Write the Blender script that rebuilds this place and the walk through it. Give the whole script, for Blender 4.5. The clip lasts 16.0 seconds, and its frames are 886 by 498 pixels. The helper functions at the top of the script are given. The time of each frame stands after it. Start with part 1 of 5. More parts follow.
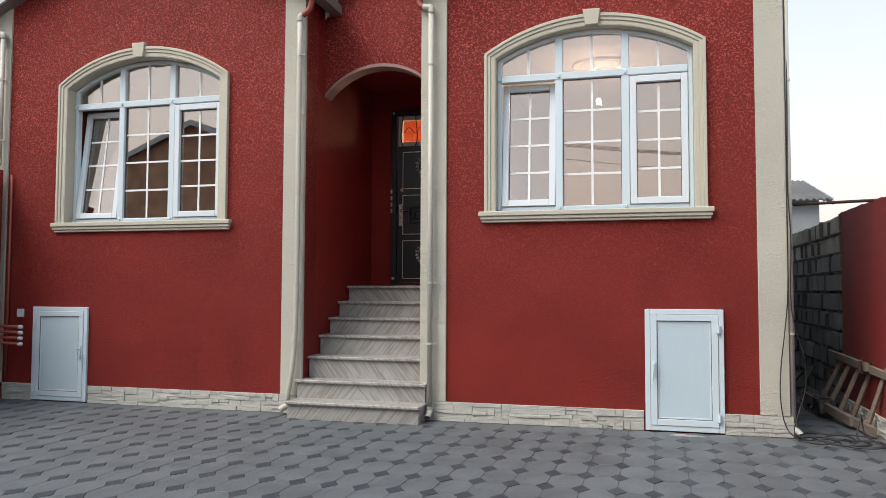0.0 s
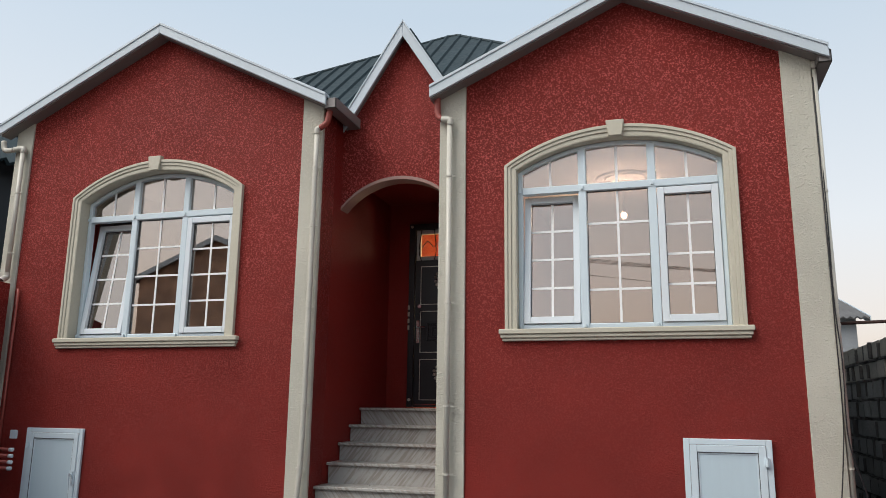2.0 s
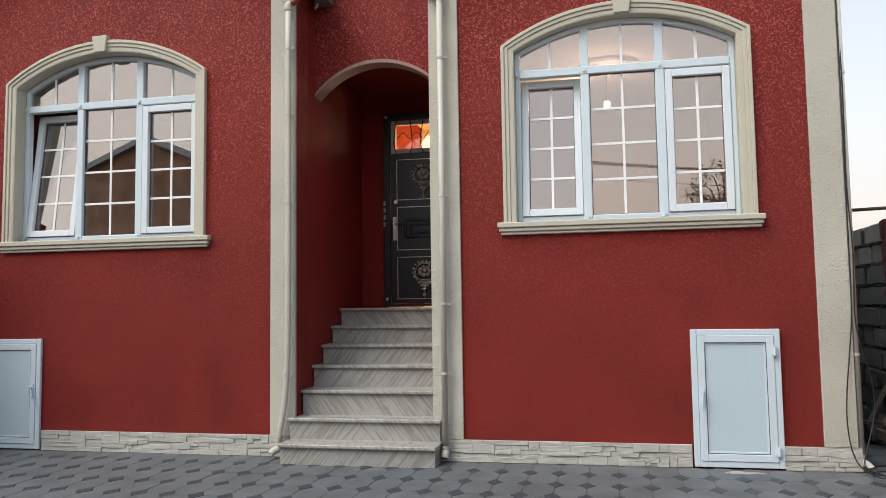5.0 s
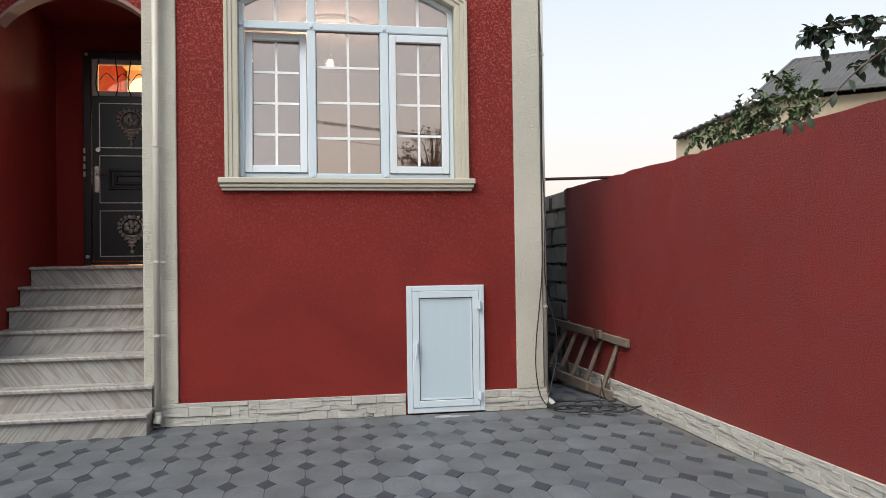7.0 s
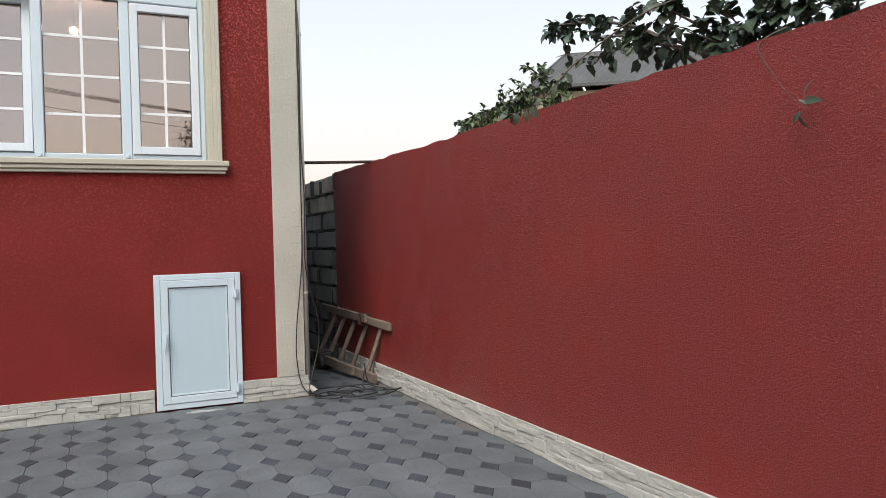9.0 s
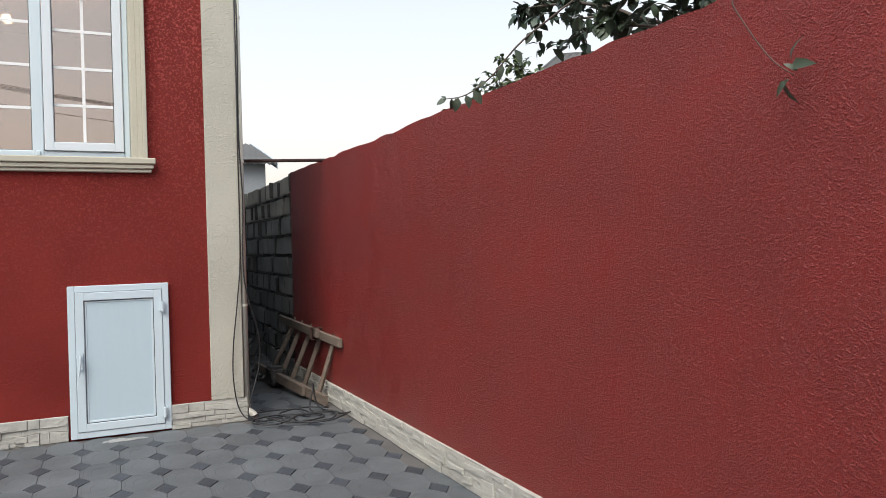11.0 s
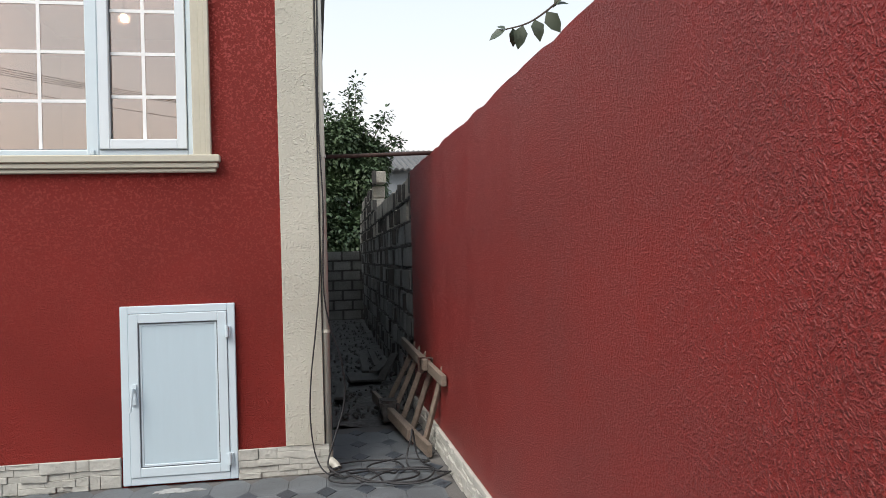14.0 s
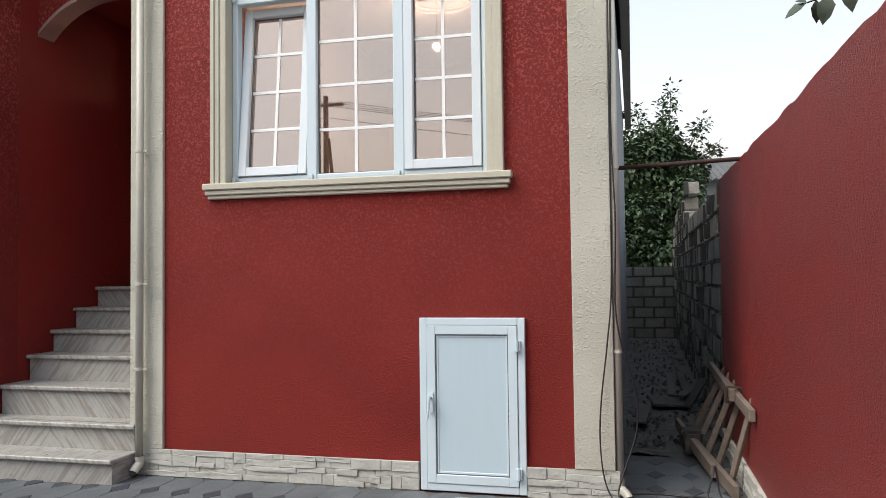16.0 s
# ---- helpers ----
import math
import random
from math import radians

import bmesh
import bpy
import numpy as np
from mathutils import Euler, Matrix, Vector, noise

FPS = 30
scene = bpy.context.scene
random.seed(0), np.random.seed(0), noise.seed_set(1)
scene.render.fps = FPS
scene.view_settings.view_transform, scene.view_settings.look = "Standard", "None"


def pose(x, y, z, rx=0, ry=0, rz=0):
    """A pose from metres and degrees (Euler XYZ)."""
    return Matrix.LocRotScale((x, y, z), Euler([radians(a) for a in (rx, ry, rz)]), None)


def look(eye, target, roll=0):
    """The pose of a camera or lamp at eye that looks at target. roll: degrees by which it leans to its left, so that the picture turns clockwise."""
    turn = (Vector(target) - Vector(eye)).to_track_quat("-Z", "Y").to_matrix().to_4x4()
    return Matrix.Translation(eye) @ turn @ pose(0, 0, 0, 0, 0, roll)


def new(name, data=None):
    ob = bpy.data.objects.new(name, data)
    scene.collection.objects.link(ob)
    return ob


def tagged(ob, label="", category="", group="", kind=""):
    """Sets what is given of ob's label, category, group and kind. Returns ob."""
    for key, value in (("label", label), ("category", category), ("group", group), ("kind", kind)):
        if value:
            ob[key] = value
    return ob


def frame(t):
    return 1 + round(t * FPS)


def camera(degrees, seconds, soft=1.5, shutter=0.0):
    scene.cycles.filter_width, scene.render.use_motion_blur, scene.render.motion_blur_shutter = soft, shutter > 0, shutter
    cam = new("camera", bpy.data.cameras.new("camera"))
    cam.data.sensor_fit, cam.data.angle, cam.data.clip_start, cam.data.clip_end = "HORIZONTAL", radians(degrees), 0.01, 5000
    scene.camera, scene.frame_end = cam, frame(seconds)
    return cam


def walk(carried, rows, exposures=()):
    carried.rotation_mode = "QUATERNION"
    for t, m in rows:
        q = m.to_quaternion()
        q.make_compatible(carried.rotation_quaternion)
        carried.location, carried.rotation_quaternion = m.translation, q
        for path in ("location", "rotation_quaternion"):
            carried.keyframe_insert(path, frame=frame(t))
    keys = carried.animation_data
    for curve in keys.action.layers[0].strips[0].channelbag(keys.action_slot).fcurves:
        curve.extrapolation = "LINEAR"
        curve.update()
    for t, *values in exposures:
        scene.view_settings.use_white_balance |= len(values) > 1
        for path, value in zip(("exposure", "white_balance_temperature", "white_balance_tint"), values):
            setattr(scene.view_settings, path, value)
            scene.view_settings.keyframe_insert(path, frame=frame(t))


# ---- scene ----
cam = camera(60.7, 16.0, 0.6)
PATH = [
    (0, (-0.03, 0.477, 1.277), (-0.545, 2.407, 1.381), 0.2),
    (0.5, (-0.001, 0.533, 1.243), (-0.535, 2.457, 1.358), 0.6),
    (1, (-0.027, 0.637, 1.24), (-0.555, 2.562, 1.36), 0.7),
    (1.5, (-0.005, 0.815, 1.263), (-0.561, 2.718, 1.53), 0.8),
    (2, (-0.088, 0.895, 1.33), (-0.655, 2.77, 1.737), 0.7),
    (2.5, (-0.328, 0.895, 1.361), (-0.887, 2.759, 1.825), 0.6),
    (3, (-0.481, 0.938, 1.351), (-0.996, 2.825, 1.767), -0.2),
    (3.5, (-0.475, 1.051, 1.305), (-0.96, 2.959, 1.654), -0.4),
    (6, (-0.889, 1.202, 1.326), (-1.008, 3.197, 1.393), -0.6),
    (6.5, (-0.879, 1.2, 1.306), (-0.737, 3.195, 1.358), -0.8),
    (7, (-0.835, 1.188, 1.319), (-0.487, 3.157, 1.347), -0.8),
    (7.5, (-0.818, 1.195, 1.342), (-0.273, 3.119, 1.348), -0.6),
    (8, (-0.721, 1.184, 1.358), (-0.026, 3.06, 1.337), -0.8),
    (8.5, (-0.617, 1.18, 1.349), (0.161, 3.023, 1.321), -1.4),
    (9, (-0.473, 1.172, 1.325), (0.371, 2.986, 1.299), -1.5),
    (9.5, (-0.37, 1.189, 1.32), (0.617, 2.928, 1.293), -0.8),
    (12, (0.497, 2.029, 1.335), (1.236, 3.887, 1.329), -2.0),
    (12.5, (0.652, 2.193, 1.333), (1.348, 4.068, 1.33), -2.1),
    (13, (0.88, 2.365, 1.324), (1.375, 4.303, 1.339), -2.0),
    (13.5, (1.009, 2.569, 1.343), (1.381, 4.534, 1.358), -1.5),
    (14, (1.123, 2.723, 1.349), (1.457, 4.694, 1.368), -1.6),
    (14.5, (1.225, 2.848, 1.365), (1.248, 4.848, 1.404), -1.3),
    (15, (1.304, 2.892, 1.354), (0.993, 4.867, 1.41), -1.2),
    (15.5, (1.303, 2.899, 1.356), (0.948, 4.866, 1.416), -0.8),
    (16, (1.274, 2.905, 1.357), (0.789, 4.844, 1.43), -0.7),
]
walk(cam, [(t, look(eye, target, roll)) for t, eye, target, roll in PATH], [(0, 1.38, 6450, 8), (1, 1.33, 6450, 8), (2, 1.1, 6450, 8), (3, 1.1, 6450, 8), (3.7, 1.2, 6450, 8), (6, 1.3, 6450, 8), (12, 1.38, 6450, 8), (16, 1.42, 6450, 8)])

# ---- light ----
world = bpy.data.worlds.new("dusk_sky")
scene.world = world
world.use_nodes = True
wn, wl = world.node_tree.nodes, world.node_tree.links
sky = wn.new("ShaderNodeTexSky")
sky.sky_type, sky.sun_disc = "NISHITA", False
sky.sun_elevation, sky.sun_rotation = radians(51.5), radians(224)
sky.air_density, sky.dust_density, sky.ozone_density = 0.8, 6.0, 1.0
haze = wn.new("ShaderNodeMix")  # evening haze over the clear sky
haze.data_type = "RGBA"
haze.inputs[0].default_value = 0.85
height = wn.new("ShaderNodeSeparateXYZ")
wl.new(wn.new("ShaderNodeTexCoord").outputs["Generated"], height.inputs[0])
dusk = wn.new("ShaderNodeValToRGB")  # warm glow at the horizon, pale above it, blue higher up
for k, (at, col) in enumerate(((0.0, (0.88, 0.69, 0.53, 1)), (0.10, (0.90, 0.81, 0.74, 1)), (0.22, (0.83, 0.835, 0.835, 1)), (0.48, (0.59, 0.68, 0.765, 1)), (1.0, (0.54, 0.65, 0.76, 1)))):
    stop = dusk.color_ramp.elements[k] if k < 2 else dusk.color_ramp.elements.new(at)
    stop.position, stop.color = at, col
lift = wn.new("ShaderNodeVectorMath")
lift.operation = "SCALE"
lift.inputs["Scale"].default_value = 3.3
wl.new(height.outputs["Z"], dusk.inputs[0])
wl.new(dusk.outputs[0], lift.inputs[0])
wl.new(lift.outputs[0], haze.inputs[7])
wl.new(sky.outputs[0], haze.inputs[6])
wl.new(haze.outputs[2], wn["Background"].inputs[0])
wn["Background"].inputs[1].default_value = 0.15
sun = new("sun", bpy.data.lights.new("sun", "SUN"))
sun.data.energy, sun.data.angle, sun.data.color = 1.18, radians(36), (1.0, 0.93, 0.88)
sun.matrix_world = look((-11.0, -11.5, 20.0), (0, 0, 0))


# ---- materials ----
def mix(nt, a, b, fac, kind="MIX"):
    m = nt.nodes.new("ShaderNodeMix")
    m.data_type, m.blend_type = "RGBA", kind
    for sock, v in ((m.inputs[0], fac), (m.inputs[6], a), (m.inputs[7], b)):
        if isinstance(v, bpy.types.NodeSocket):
            nt.links.new(v, sock)
        else:
            sock.default_value = v
    return m.outputs[2]


def rgba(c):
    return (*c, 1.0)


def ramp(nt, fac, lo, hi):
    r = nt.nodes.new("ShaderNodeMapRange")
    r.inputs[1].default_value, r.inputs[2].default_value = lo, hi
    nt.links.new(fac, r.inputs[0])
    return r.outputs[0]


def noise_of(nt, scale, detail=4.0, distortion=0.0, stretch=(1, 1, 1)):
    geo = nt.nodes.new("ShaderNodeNewGeometry")
    vec = geo.outputs["Position"]
    if stretch != (1, 1, 1):
        mp = nt.nodes.new("ShaderNodeMapping")
        mp.inputs["Scale"].default_value = stretch
        nt.links.new(vec, mp.inputs[0])
        vec = mp.outputs[0]
    n = nt.nodes.new("ShaderNodeTexNoise")
    n.inputs["Scale"].default_value, n.inputs["Detail"].default_value = scale, detail
    n.inputs["Distortion"].default_value = distortion
    nt.links.new(vec, n.inputs[0])
    return n.outputs[0]


def surface(name, col, rough=0.6, metal=0.0, grain=(60, 0.15), stain=(1.5, 0.15), bump=(80, 0.3, 0.003),
            piece=0.0, stretch=(1, 1, 1), distortion=0.0, spec=0.5, second=None):
    """A painted or raw surface: base colour, fine grain, large stains, relief, and a shade of its own for each piece."""
    m = bpy.data.materials.new(name)
    m.use_nodes = True
    nt = m.node_tree
    bsdf = nt.nodes["Principled BSDF"]
    g = ramp(nt, noise_of(nt, grain[0], 5, 0, stretch), 0.3, 0.7)
    s = ramp(nt, noise_of(nt, stain[0], 3, 0.4, stretch), 0.3, 0.7)
    dark = tuple(c * (1 - grain[1]) for c in col)
    lite = tuple(min(1, c * (1 + grain[1])) for c in col)
    c = mix(nt, rgba(dark), rgba(lite), g)
    c2 = rgba(second) if second else rgba(tuple(v * (1 - 2 * stain[1]) for v in col))
    k = nt.nodes.new("ShaderNodeMath")
    k.operation = "MULTIPLY"
    k.inputs[1].default_value = 1.0 if second is None else 0.8
    nt.links.new(s, k.inputs[0])
    c = mix(nt, c, c2, k.outputs[0]) if second else mix(nt, c, mix(nt, c, c2, 0.6), k.outputs[0])
    if piece:
        info = nt.nodes.new("ShaderNodeObjectInfo")
        v = nt.nodes.new("ShaderNodeMapRange")
        v.inputs[3].default_value, v.inputs[4].default_value = 1 - piece, 1 + piece
        nt.links.new(info.outputs["Random"], v.inputs[0])
        hsv = nt.nodes.new("ShaderNodeHueSaturation")
        nt.links.new(v.outputs[0], hsv.inputs["Value"])
        nt.links.new(c, hsv.inputs["Color"])
        c = hsv.outputs[0]
    nt.links.new(c, bsdf.inputs["Base Color"])
    bsdf.inputs["Metallic"].default_value = metal
    bsdf.inputs["Specular IOR Level"].default_value = spec
    rr = nt.nodes.new("ShaderNodeMapRange")
    rr.inputs[3].default_value, rr.inputs[4].default_value = max(0.02, rough - 0.08), min(1, rough + 0.08)
    nt.links.new(g, rr.inputs[0])
    nt.links.new(rr.outputs[0], bsdf.inputs["Roughness"])
    if bump:
        b = nt.nodes.new("ShaderNodeBump")
        b.inputs["Strength"].default_value, b.inputs["Distance"].default_value = bump[1], bump[2]
        nt.links.new(noise_of(nt, bump[0], 4, distortion, stretch), b.inputs["Height"])
        nt.links.new(b.outputs[0], bsdf.inputs["Normal"])
    return m


def stucco(name, col, depth=0.006, scale=26, lo=0.50, hi=0.60, glint=0.4, spatter=False, rough=0.5, gloss=0.24):
    """Spattered plaster under satin paint: raised blobs in uneven patches over a finer grain."""
    m = bpy.data.materials.new(name)
    m.use_nodes = True
    nt = m.node_tree
    bsdf = nt.nodes["Principled BSDF"]

    def calc(op, a, b, c=None):
        n = nt.nodes.new("ShaderNodeMath")
        n.operation = op
        for sock, v in zip(n.inputs, (a, b, c)):
            if isinstance(v, bpy.types.NodeSocket):
                nt.links.new(v, sock)
            elif v is not None:
                sock.default_value = v
        return n.outputs[0]
    patchy = ramp(nt, noise_of(nt, 2.6, 4, 0.6), 0.34, 0.66)
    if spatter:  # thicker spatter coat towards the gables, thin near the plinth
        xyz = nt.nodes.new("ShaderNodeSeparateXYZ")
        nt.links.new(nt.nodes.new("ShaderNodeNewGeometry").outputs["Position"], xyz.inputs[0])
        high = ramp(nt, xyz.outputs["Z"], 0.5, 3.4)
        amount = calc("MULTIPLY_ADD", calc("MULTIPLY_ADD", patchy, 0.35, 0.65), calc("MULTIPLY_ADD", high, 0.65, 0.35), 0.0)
    else:
        high = None
        amount = calc("MULTIPLY_ADD", patchy, 0.6, 0.4)
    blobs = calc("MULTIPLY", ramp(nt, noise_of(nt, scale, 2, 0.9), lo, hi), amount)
    small = calc("MULTIPLY", ramp(nt, noise_of(nt, scale * 2.7, 2, 0.5), 0.42, 0.72), calc("MULTIPLY_ADD", patchy, 0.5, 0.5))
    patch = ramp(nt, noise_of(nt, 0.9, 4, 0.6), 0.35, 0.7)
    a = mix(nt, rgba(tuple(c * 0.92 for c in col)), rgba(tuple(c * 1.1 for c in col)), patch)
    # blobs coloured paler, more so high up, for sky sheen on the paint
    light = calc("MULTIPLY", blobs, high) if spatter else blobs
    a = mix(nt, a, rgba(tuple(min(1, c * (1 + glint) + 0.06 * glint) for c in col)), light)
    nt.links.new(a, bsdf.inputs["Base Color"])
    relief = calc("MULTIPLY_ADD", small, 0.5, blobs)
    relief = calc("MULTIPLY_ADD", noise_of(nt, 240, 2), 0.10, relief)
    b = nt.nodes.new("ShaderNodeBump")
    b.inputs["Strength"].default_value, b.inputs["Distance"].default_value = 1.0, depth
    nt.links.new(relief, b.inputs["Height"])
    nt.links.new(b.outputs[0], bsdf.inputs["Normal"])
    bsdf.inputs["Roughness"].default_value = rough
    bsdf.inputs["Specular IOR Level"].default_value = gloss
    return m


def glazing(name, tint, share):
    """Coated pane: a mirror coat over clear tinted glass."""
    m = bpy.data.materials.new(name)
    m.use_nodes = True
    nt = m.node_tree
    nt.nodes.remove(nt.nodes["Principled BSDF"])
    tr, gl, mx = (nt.nodes.new("ShaderNodeBsdf" + k) for k in ("Transparent", "Glossy", "Transparent"))
    nt.nodes.remove(mx)
    mx = nt.nodes.new("ShaderNodeMixShader")
    tr.inputs[0].default_value = rgba(tint)
    gl.inputs["Roughness"].default_value = 0.01
    gl.inputs["Color"].default_value = (1.0, 0.90, 0.83, 1)
    fr = nt.nodes.new("ShaderNodeFresnel")
    fr.inputs[0].default_value = 1.5
    r = nt.nodes.new("ShaderNodeMapRange")
    r.inputs[3].default_value, r.inputs[4].default_value = share, 1.0
    nt.links.new(fr.outputs[0], r.inputs[0])
    nt.links.new(r.outputs[0], mx.inputs[0])
    nt.links.new(tr.outputs[0], mx.inputs[1])
    nt.links.new(gl.outputs[0], mx.inputs[2])
    nt.links.new(mx.outputs[0], nt.nodes["Material Output"].inputs[0])
    return m


def glow(name, col, power):
    m = bpy.data.materials.new(name)
    m.use_nodes = True
    b = m.node_tree.nodes["Principled BSDF"]
    b.inputs["Base Color"].default_value = rgba(col)
    b.inputs["Emission Color"].default_value = rgba(col)
    b.inputs["Emission Strength"].default_value = power
    return m


def marble(name, slant):
    """Beige marble with veins leaning by slant degrees and faint bands."""
    m = surface(name, (0.37, 0.365, 0.345), 0.35, 0, (25, 0.07), (2.5, 0.08), (90, 0.06, 0.001))
    nt = m.node_tree
    bsdf = nt.nodes["Principled BSDF"]
    old = bsdf.inputs["Base Color"].links[0].from_socket
    geo = nt.nodes.new("ShaderNodeNewGeometry")
    mp = nt.nodes.new("ShaderNodeMapping")
    mp.inputs["Rotation"].default_value = (0, radians(slant), 0)
    ms = nt.nodes.new("ShaderNodeMapping")
    ms.inputs["Scale"].default_value = (19, 4, 1.3)
    nt.links.new(mp.outputs[0], ms.inputs[0])
    nt.links.new(geo.outputs["Position"], mp.inputs[0])
    n = nt.nodes.new("ShaderNodeTexNoise")
    n.inputs["Scale"].default_value, n.inputs["Detail"].default_value, n.inputs["Distortion"].default_value = 2.6, 4, 0.35
    nt.links.new(ms.outputs[0], n.inputs[0])
    vein = ramp(nt, n.outputs[0], 0.46, 0.60)
    nt.links.new(mix(nt, old, (0.20, 0.17, 0.135, 1), mix(nt, (0, 0, 0, 1), (0.62, 0.62, 0.62, 1), vein)), bsdf.inputs["Base Color"])
    return m


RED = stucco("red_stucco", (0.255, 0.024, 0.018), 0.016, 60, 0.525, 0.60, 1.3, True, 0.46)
RED_CALM = stucco("red_recess_plaster", (0.255, 0.024, 0.018), 0.006, 60, 0.5, 0.66, 0.05, False, 0.55)
RED_FINE = stucco("red_wall_stucco", (0.228, 0.0195, 0.0155), 0.0058, 84, 0.47, 0.62, 0.10, False, 0.42, 0.5)
CREAM = stucco("cream_stucco", (0.52, 0.505, 0.43), 0.0055, 46, 0.51, 0.66, 0.05, False, 0.6)
TRIM = surface("cream_trim", (0.50, 0.475, 0.385), 0.6, 0, (40, 0.05), (2, 0.06), (120, 0.15, 0.001))
PVC = surface("white_plastic", (0.59, 0.685, 0.735), 0.4, 0, (30, 0.01), (2, 0.015), None)
PVC_PANEL = surface("white_panel", (0.50, 0.615, 0.675), 0.4, 0, (30, 0.01), (3, 0.02), (60, 0.04, 0.001), stretch=(8, 8, 0.6))
SASH = surface("sash_plastic", (0.66, 0.72, 0.76), 0.45, 0, (30, 0.01), (2, 0.015), None)
MUNTIN = surface("muntin_white", (0.82, 0.83, 0.83), 0.4, 0, (30, 0.02), (2, 0.02), None)
GLASS = glazing("window_glass", (0.60, 0.57, 0.56), 0.29)
PIPE_W = surface("cream_pipe", (0.52, 0.505, 0.44), 0.45, 0, (30, 0.05), (4, 0.08), None)
PIPE_R = surface("red_pipe", (0.30, 0.06, 0.045), 0.5, 0, (40, 0.1), (5, 0.1), None)
METAL_W = surface("white_sheet_metal", (0.50, 0.57, 0.62), 0.4, 0.0, (20, 0.04), (3, 0.06), None)
METAL_U = surface("brown_gutter", (0.22, 0.20, 0.19), 0.4, 0.0, (20, 0.05), (3, 0.1), None)
ROOF = surface("slate_roof_metal", (0.022, 0.038, 0.045), 0.6, 0.0, (15, 0.1), (1.2, 0.15), (10, 0.05, 0.002), spec=0.2)
STEEL_BLACK = surface("black_door_steel", (0.008, 0.009, 0.012), 0.38, 0.0, (60, 0.2), (4, 0.15), (200, 0.08, 0.001))
BRASS = surface("aged_silver_ornament", (0.62, 0.58, 0.50), 0.35, 0.5, (90, 0.3), (20, 0.3), (120, 0.3, 0.002))
CHROME = surface("chrome", (0.7, 0.7, 0.7), 0.2, 1.0, (50, 0.05), (6, 0.05), None)
MARBLE = marble("beige_marble", 38)
MARBLE_B = marble("beige_marble_turned", -38)
STONE = surface("cream_ledge_stone", (0.48, 0.475, 0.43), 0.8, 0, (45, 0.08), (6, 0.10), (55, 0.8, 0.008), piece=0.05)
GROUT = surface("stone_backing", (0.44, 0.42, 0.37), 0.9, 0, (60, 0.15), (4, 0.1), (60, 0.3, 0.003))
PAVER = surface("grey_paver", (0.125, 0.140, 0.150), 0.66, 0, (85, 0.2), (3.0, 0.26), (130, 0.5, 0.002), piece=0.11)
PAVER_D = surface("dark_paver", (0.052, 0.062, 0.075), 0.6, 0, (85, 0.15), (4, 0.2), (130, 0.35, 0.0015), piece=0.22)
SAND = surface("joint_sand", (0.13, 0.125, 0.12), 0.95, 0, (120, 0.2), (3, 0.2), (200, 0.5, 0.003))
BLOCK = surface("grey_cement_block", (0.27, 0.262, 0.24), 0.92, 0, (50, 0.25), (3.0, 0.22), (45, 0.9, 0.012), piece=0.2)
BLOCK_B = surface("beige_cement_block", (0.47, 0.43, 0.36), 0.92, 0, (50, 0.2), (3.0, 0.2), (45, 0.9, 0.012), piece=0.15)
MORTAR = surface("mortar", (0.10, 0.092, 0.084), 0.95, 0, (60, 0.2), (4, 0.2), (40, 0.8, 0.012))
GREYWALL = surface("bare_grey_render", (0.30, 0.32, 0.34), 0.85, 0, (20, 0.08), (0.8, 0.15), (40, 0.25, 0.003))
RUBBLE = surface("rubble", (0.105, 0.10, 0.095), 0.95, 0, (26, 0.45), (4, 0.25), (35, 0.8, 0.015), piece=0.2)
WOOD = surface("weathered_wood", (0.225, 0.178, 0.14), 0.75, 0, (30, 0.25), (4, 0.25), (40, 0.5, 0.003), piece=0.15, stretch=(6, 1, 6))
GASKET = surface("grey_gasket", (0.10, 0.11, 0.12), 0.6, 0, (40, 0.05), (4, 0.05), None)
# darker, greyer wood for the passage boards
WOOD_D = surface("dark_grey_wood", (0.095, 0.088, 0.08), 0.85, 0, (30, 0.3), (4, 0.25), (40, 0.5, 0.003), piece=0.2, stretch=(6, 1, 6))
CABLE = surface("black_rubber", (0.02, 0.02, 0.022), 0.5, 0, (40, 0.1), (4, 0.1), None)
RUST = surface("rusty_steel", (0.10, 0.06, 0.05), 0.7, 0.4, (40, 0.3), (6, 0.3), (80, 0.3, 0.002))
INNER = surface("mauve_room_paint", (0.40, 0.34, 0.35), 0.8, 0, (15, 0.04), (1, 0.05), None)
INNER_W = surface("white_ceiling_paint", (0.75, 0.72, 0.70), 0.8, 0, (15, 0.03), (1, 0.04), None)
FLOORWOOD = surface("room_floor", (0.28, 0.18, 0.11), 0.4, 0, (12, 0.15), (2, 0.1), None, stretch=(1, 8, 1))
HALL = surface("amber_hall_paint", (0.82, 0.68, 0.50), 0.7, 0, (12, 0.08), (2, 0.1), None)
LEAF = surface("dark_leaf", (0.032, 0.058, 0.036), 0.5, 0, (9, 0.35), (2.5, 0.3), None, second=(0.055, 0.075, 0.042))
LEAF_D = surface("grey_leaf", (0.036, 0.052, 0.034), 0.5, 0, (30, 0.3), (9, 0.3), None, second=(0.06, 0.075, 0.042))
LEAF_B = surface("bush_leaf", (0.075, 0.115, 0.045), 0.5, 0, (9, 0.35), (2.0, 0.3), None, second=(0.12, 0.15, 0.06))
LEAF_T = surface("tree_leaf", (0.045, 0.078, 0.036), 0.5, 0, (4, 0.4), (0.9, 0.3), None, second=(0.085, 0.125, 0.055))
BARK = surface("bark", (0.10, 0.08, 0.065), 0.9, 0, (40, 0.3), (5, 0.2), (60, 0.6, 0.004))
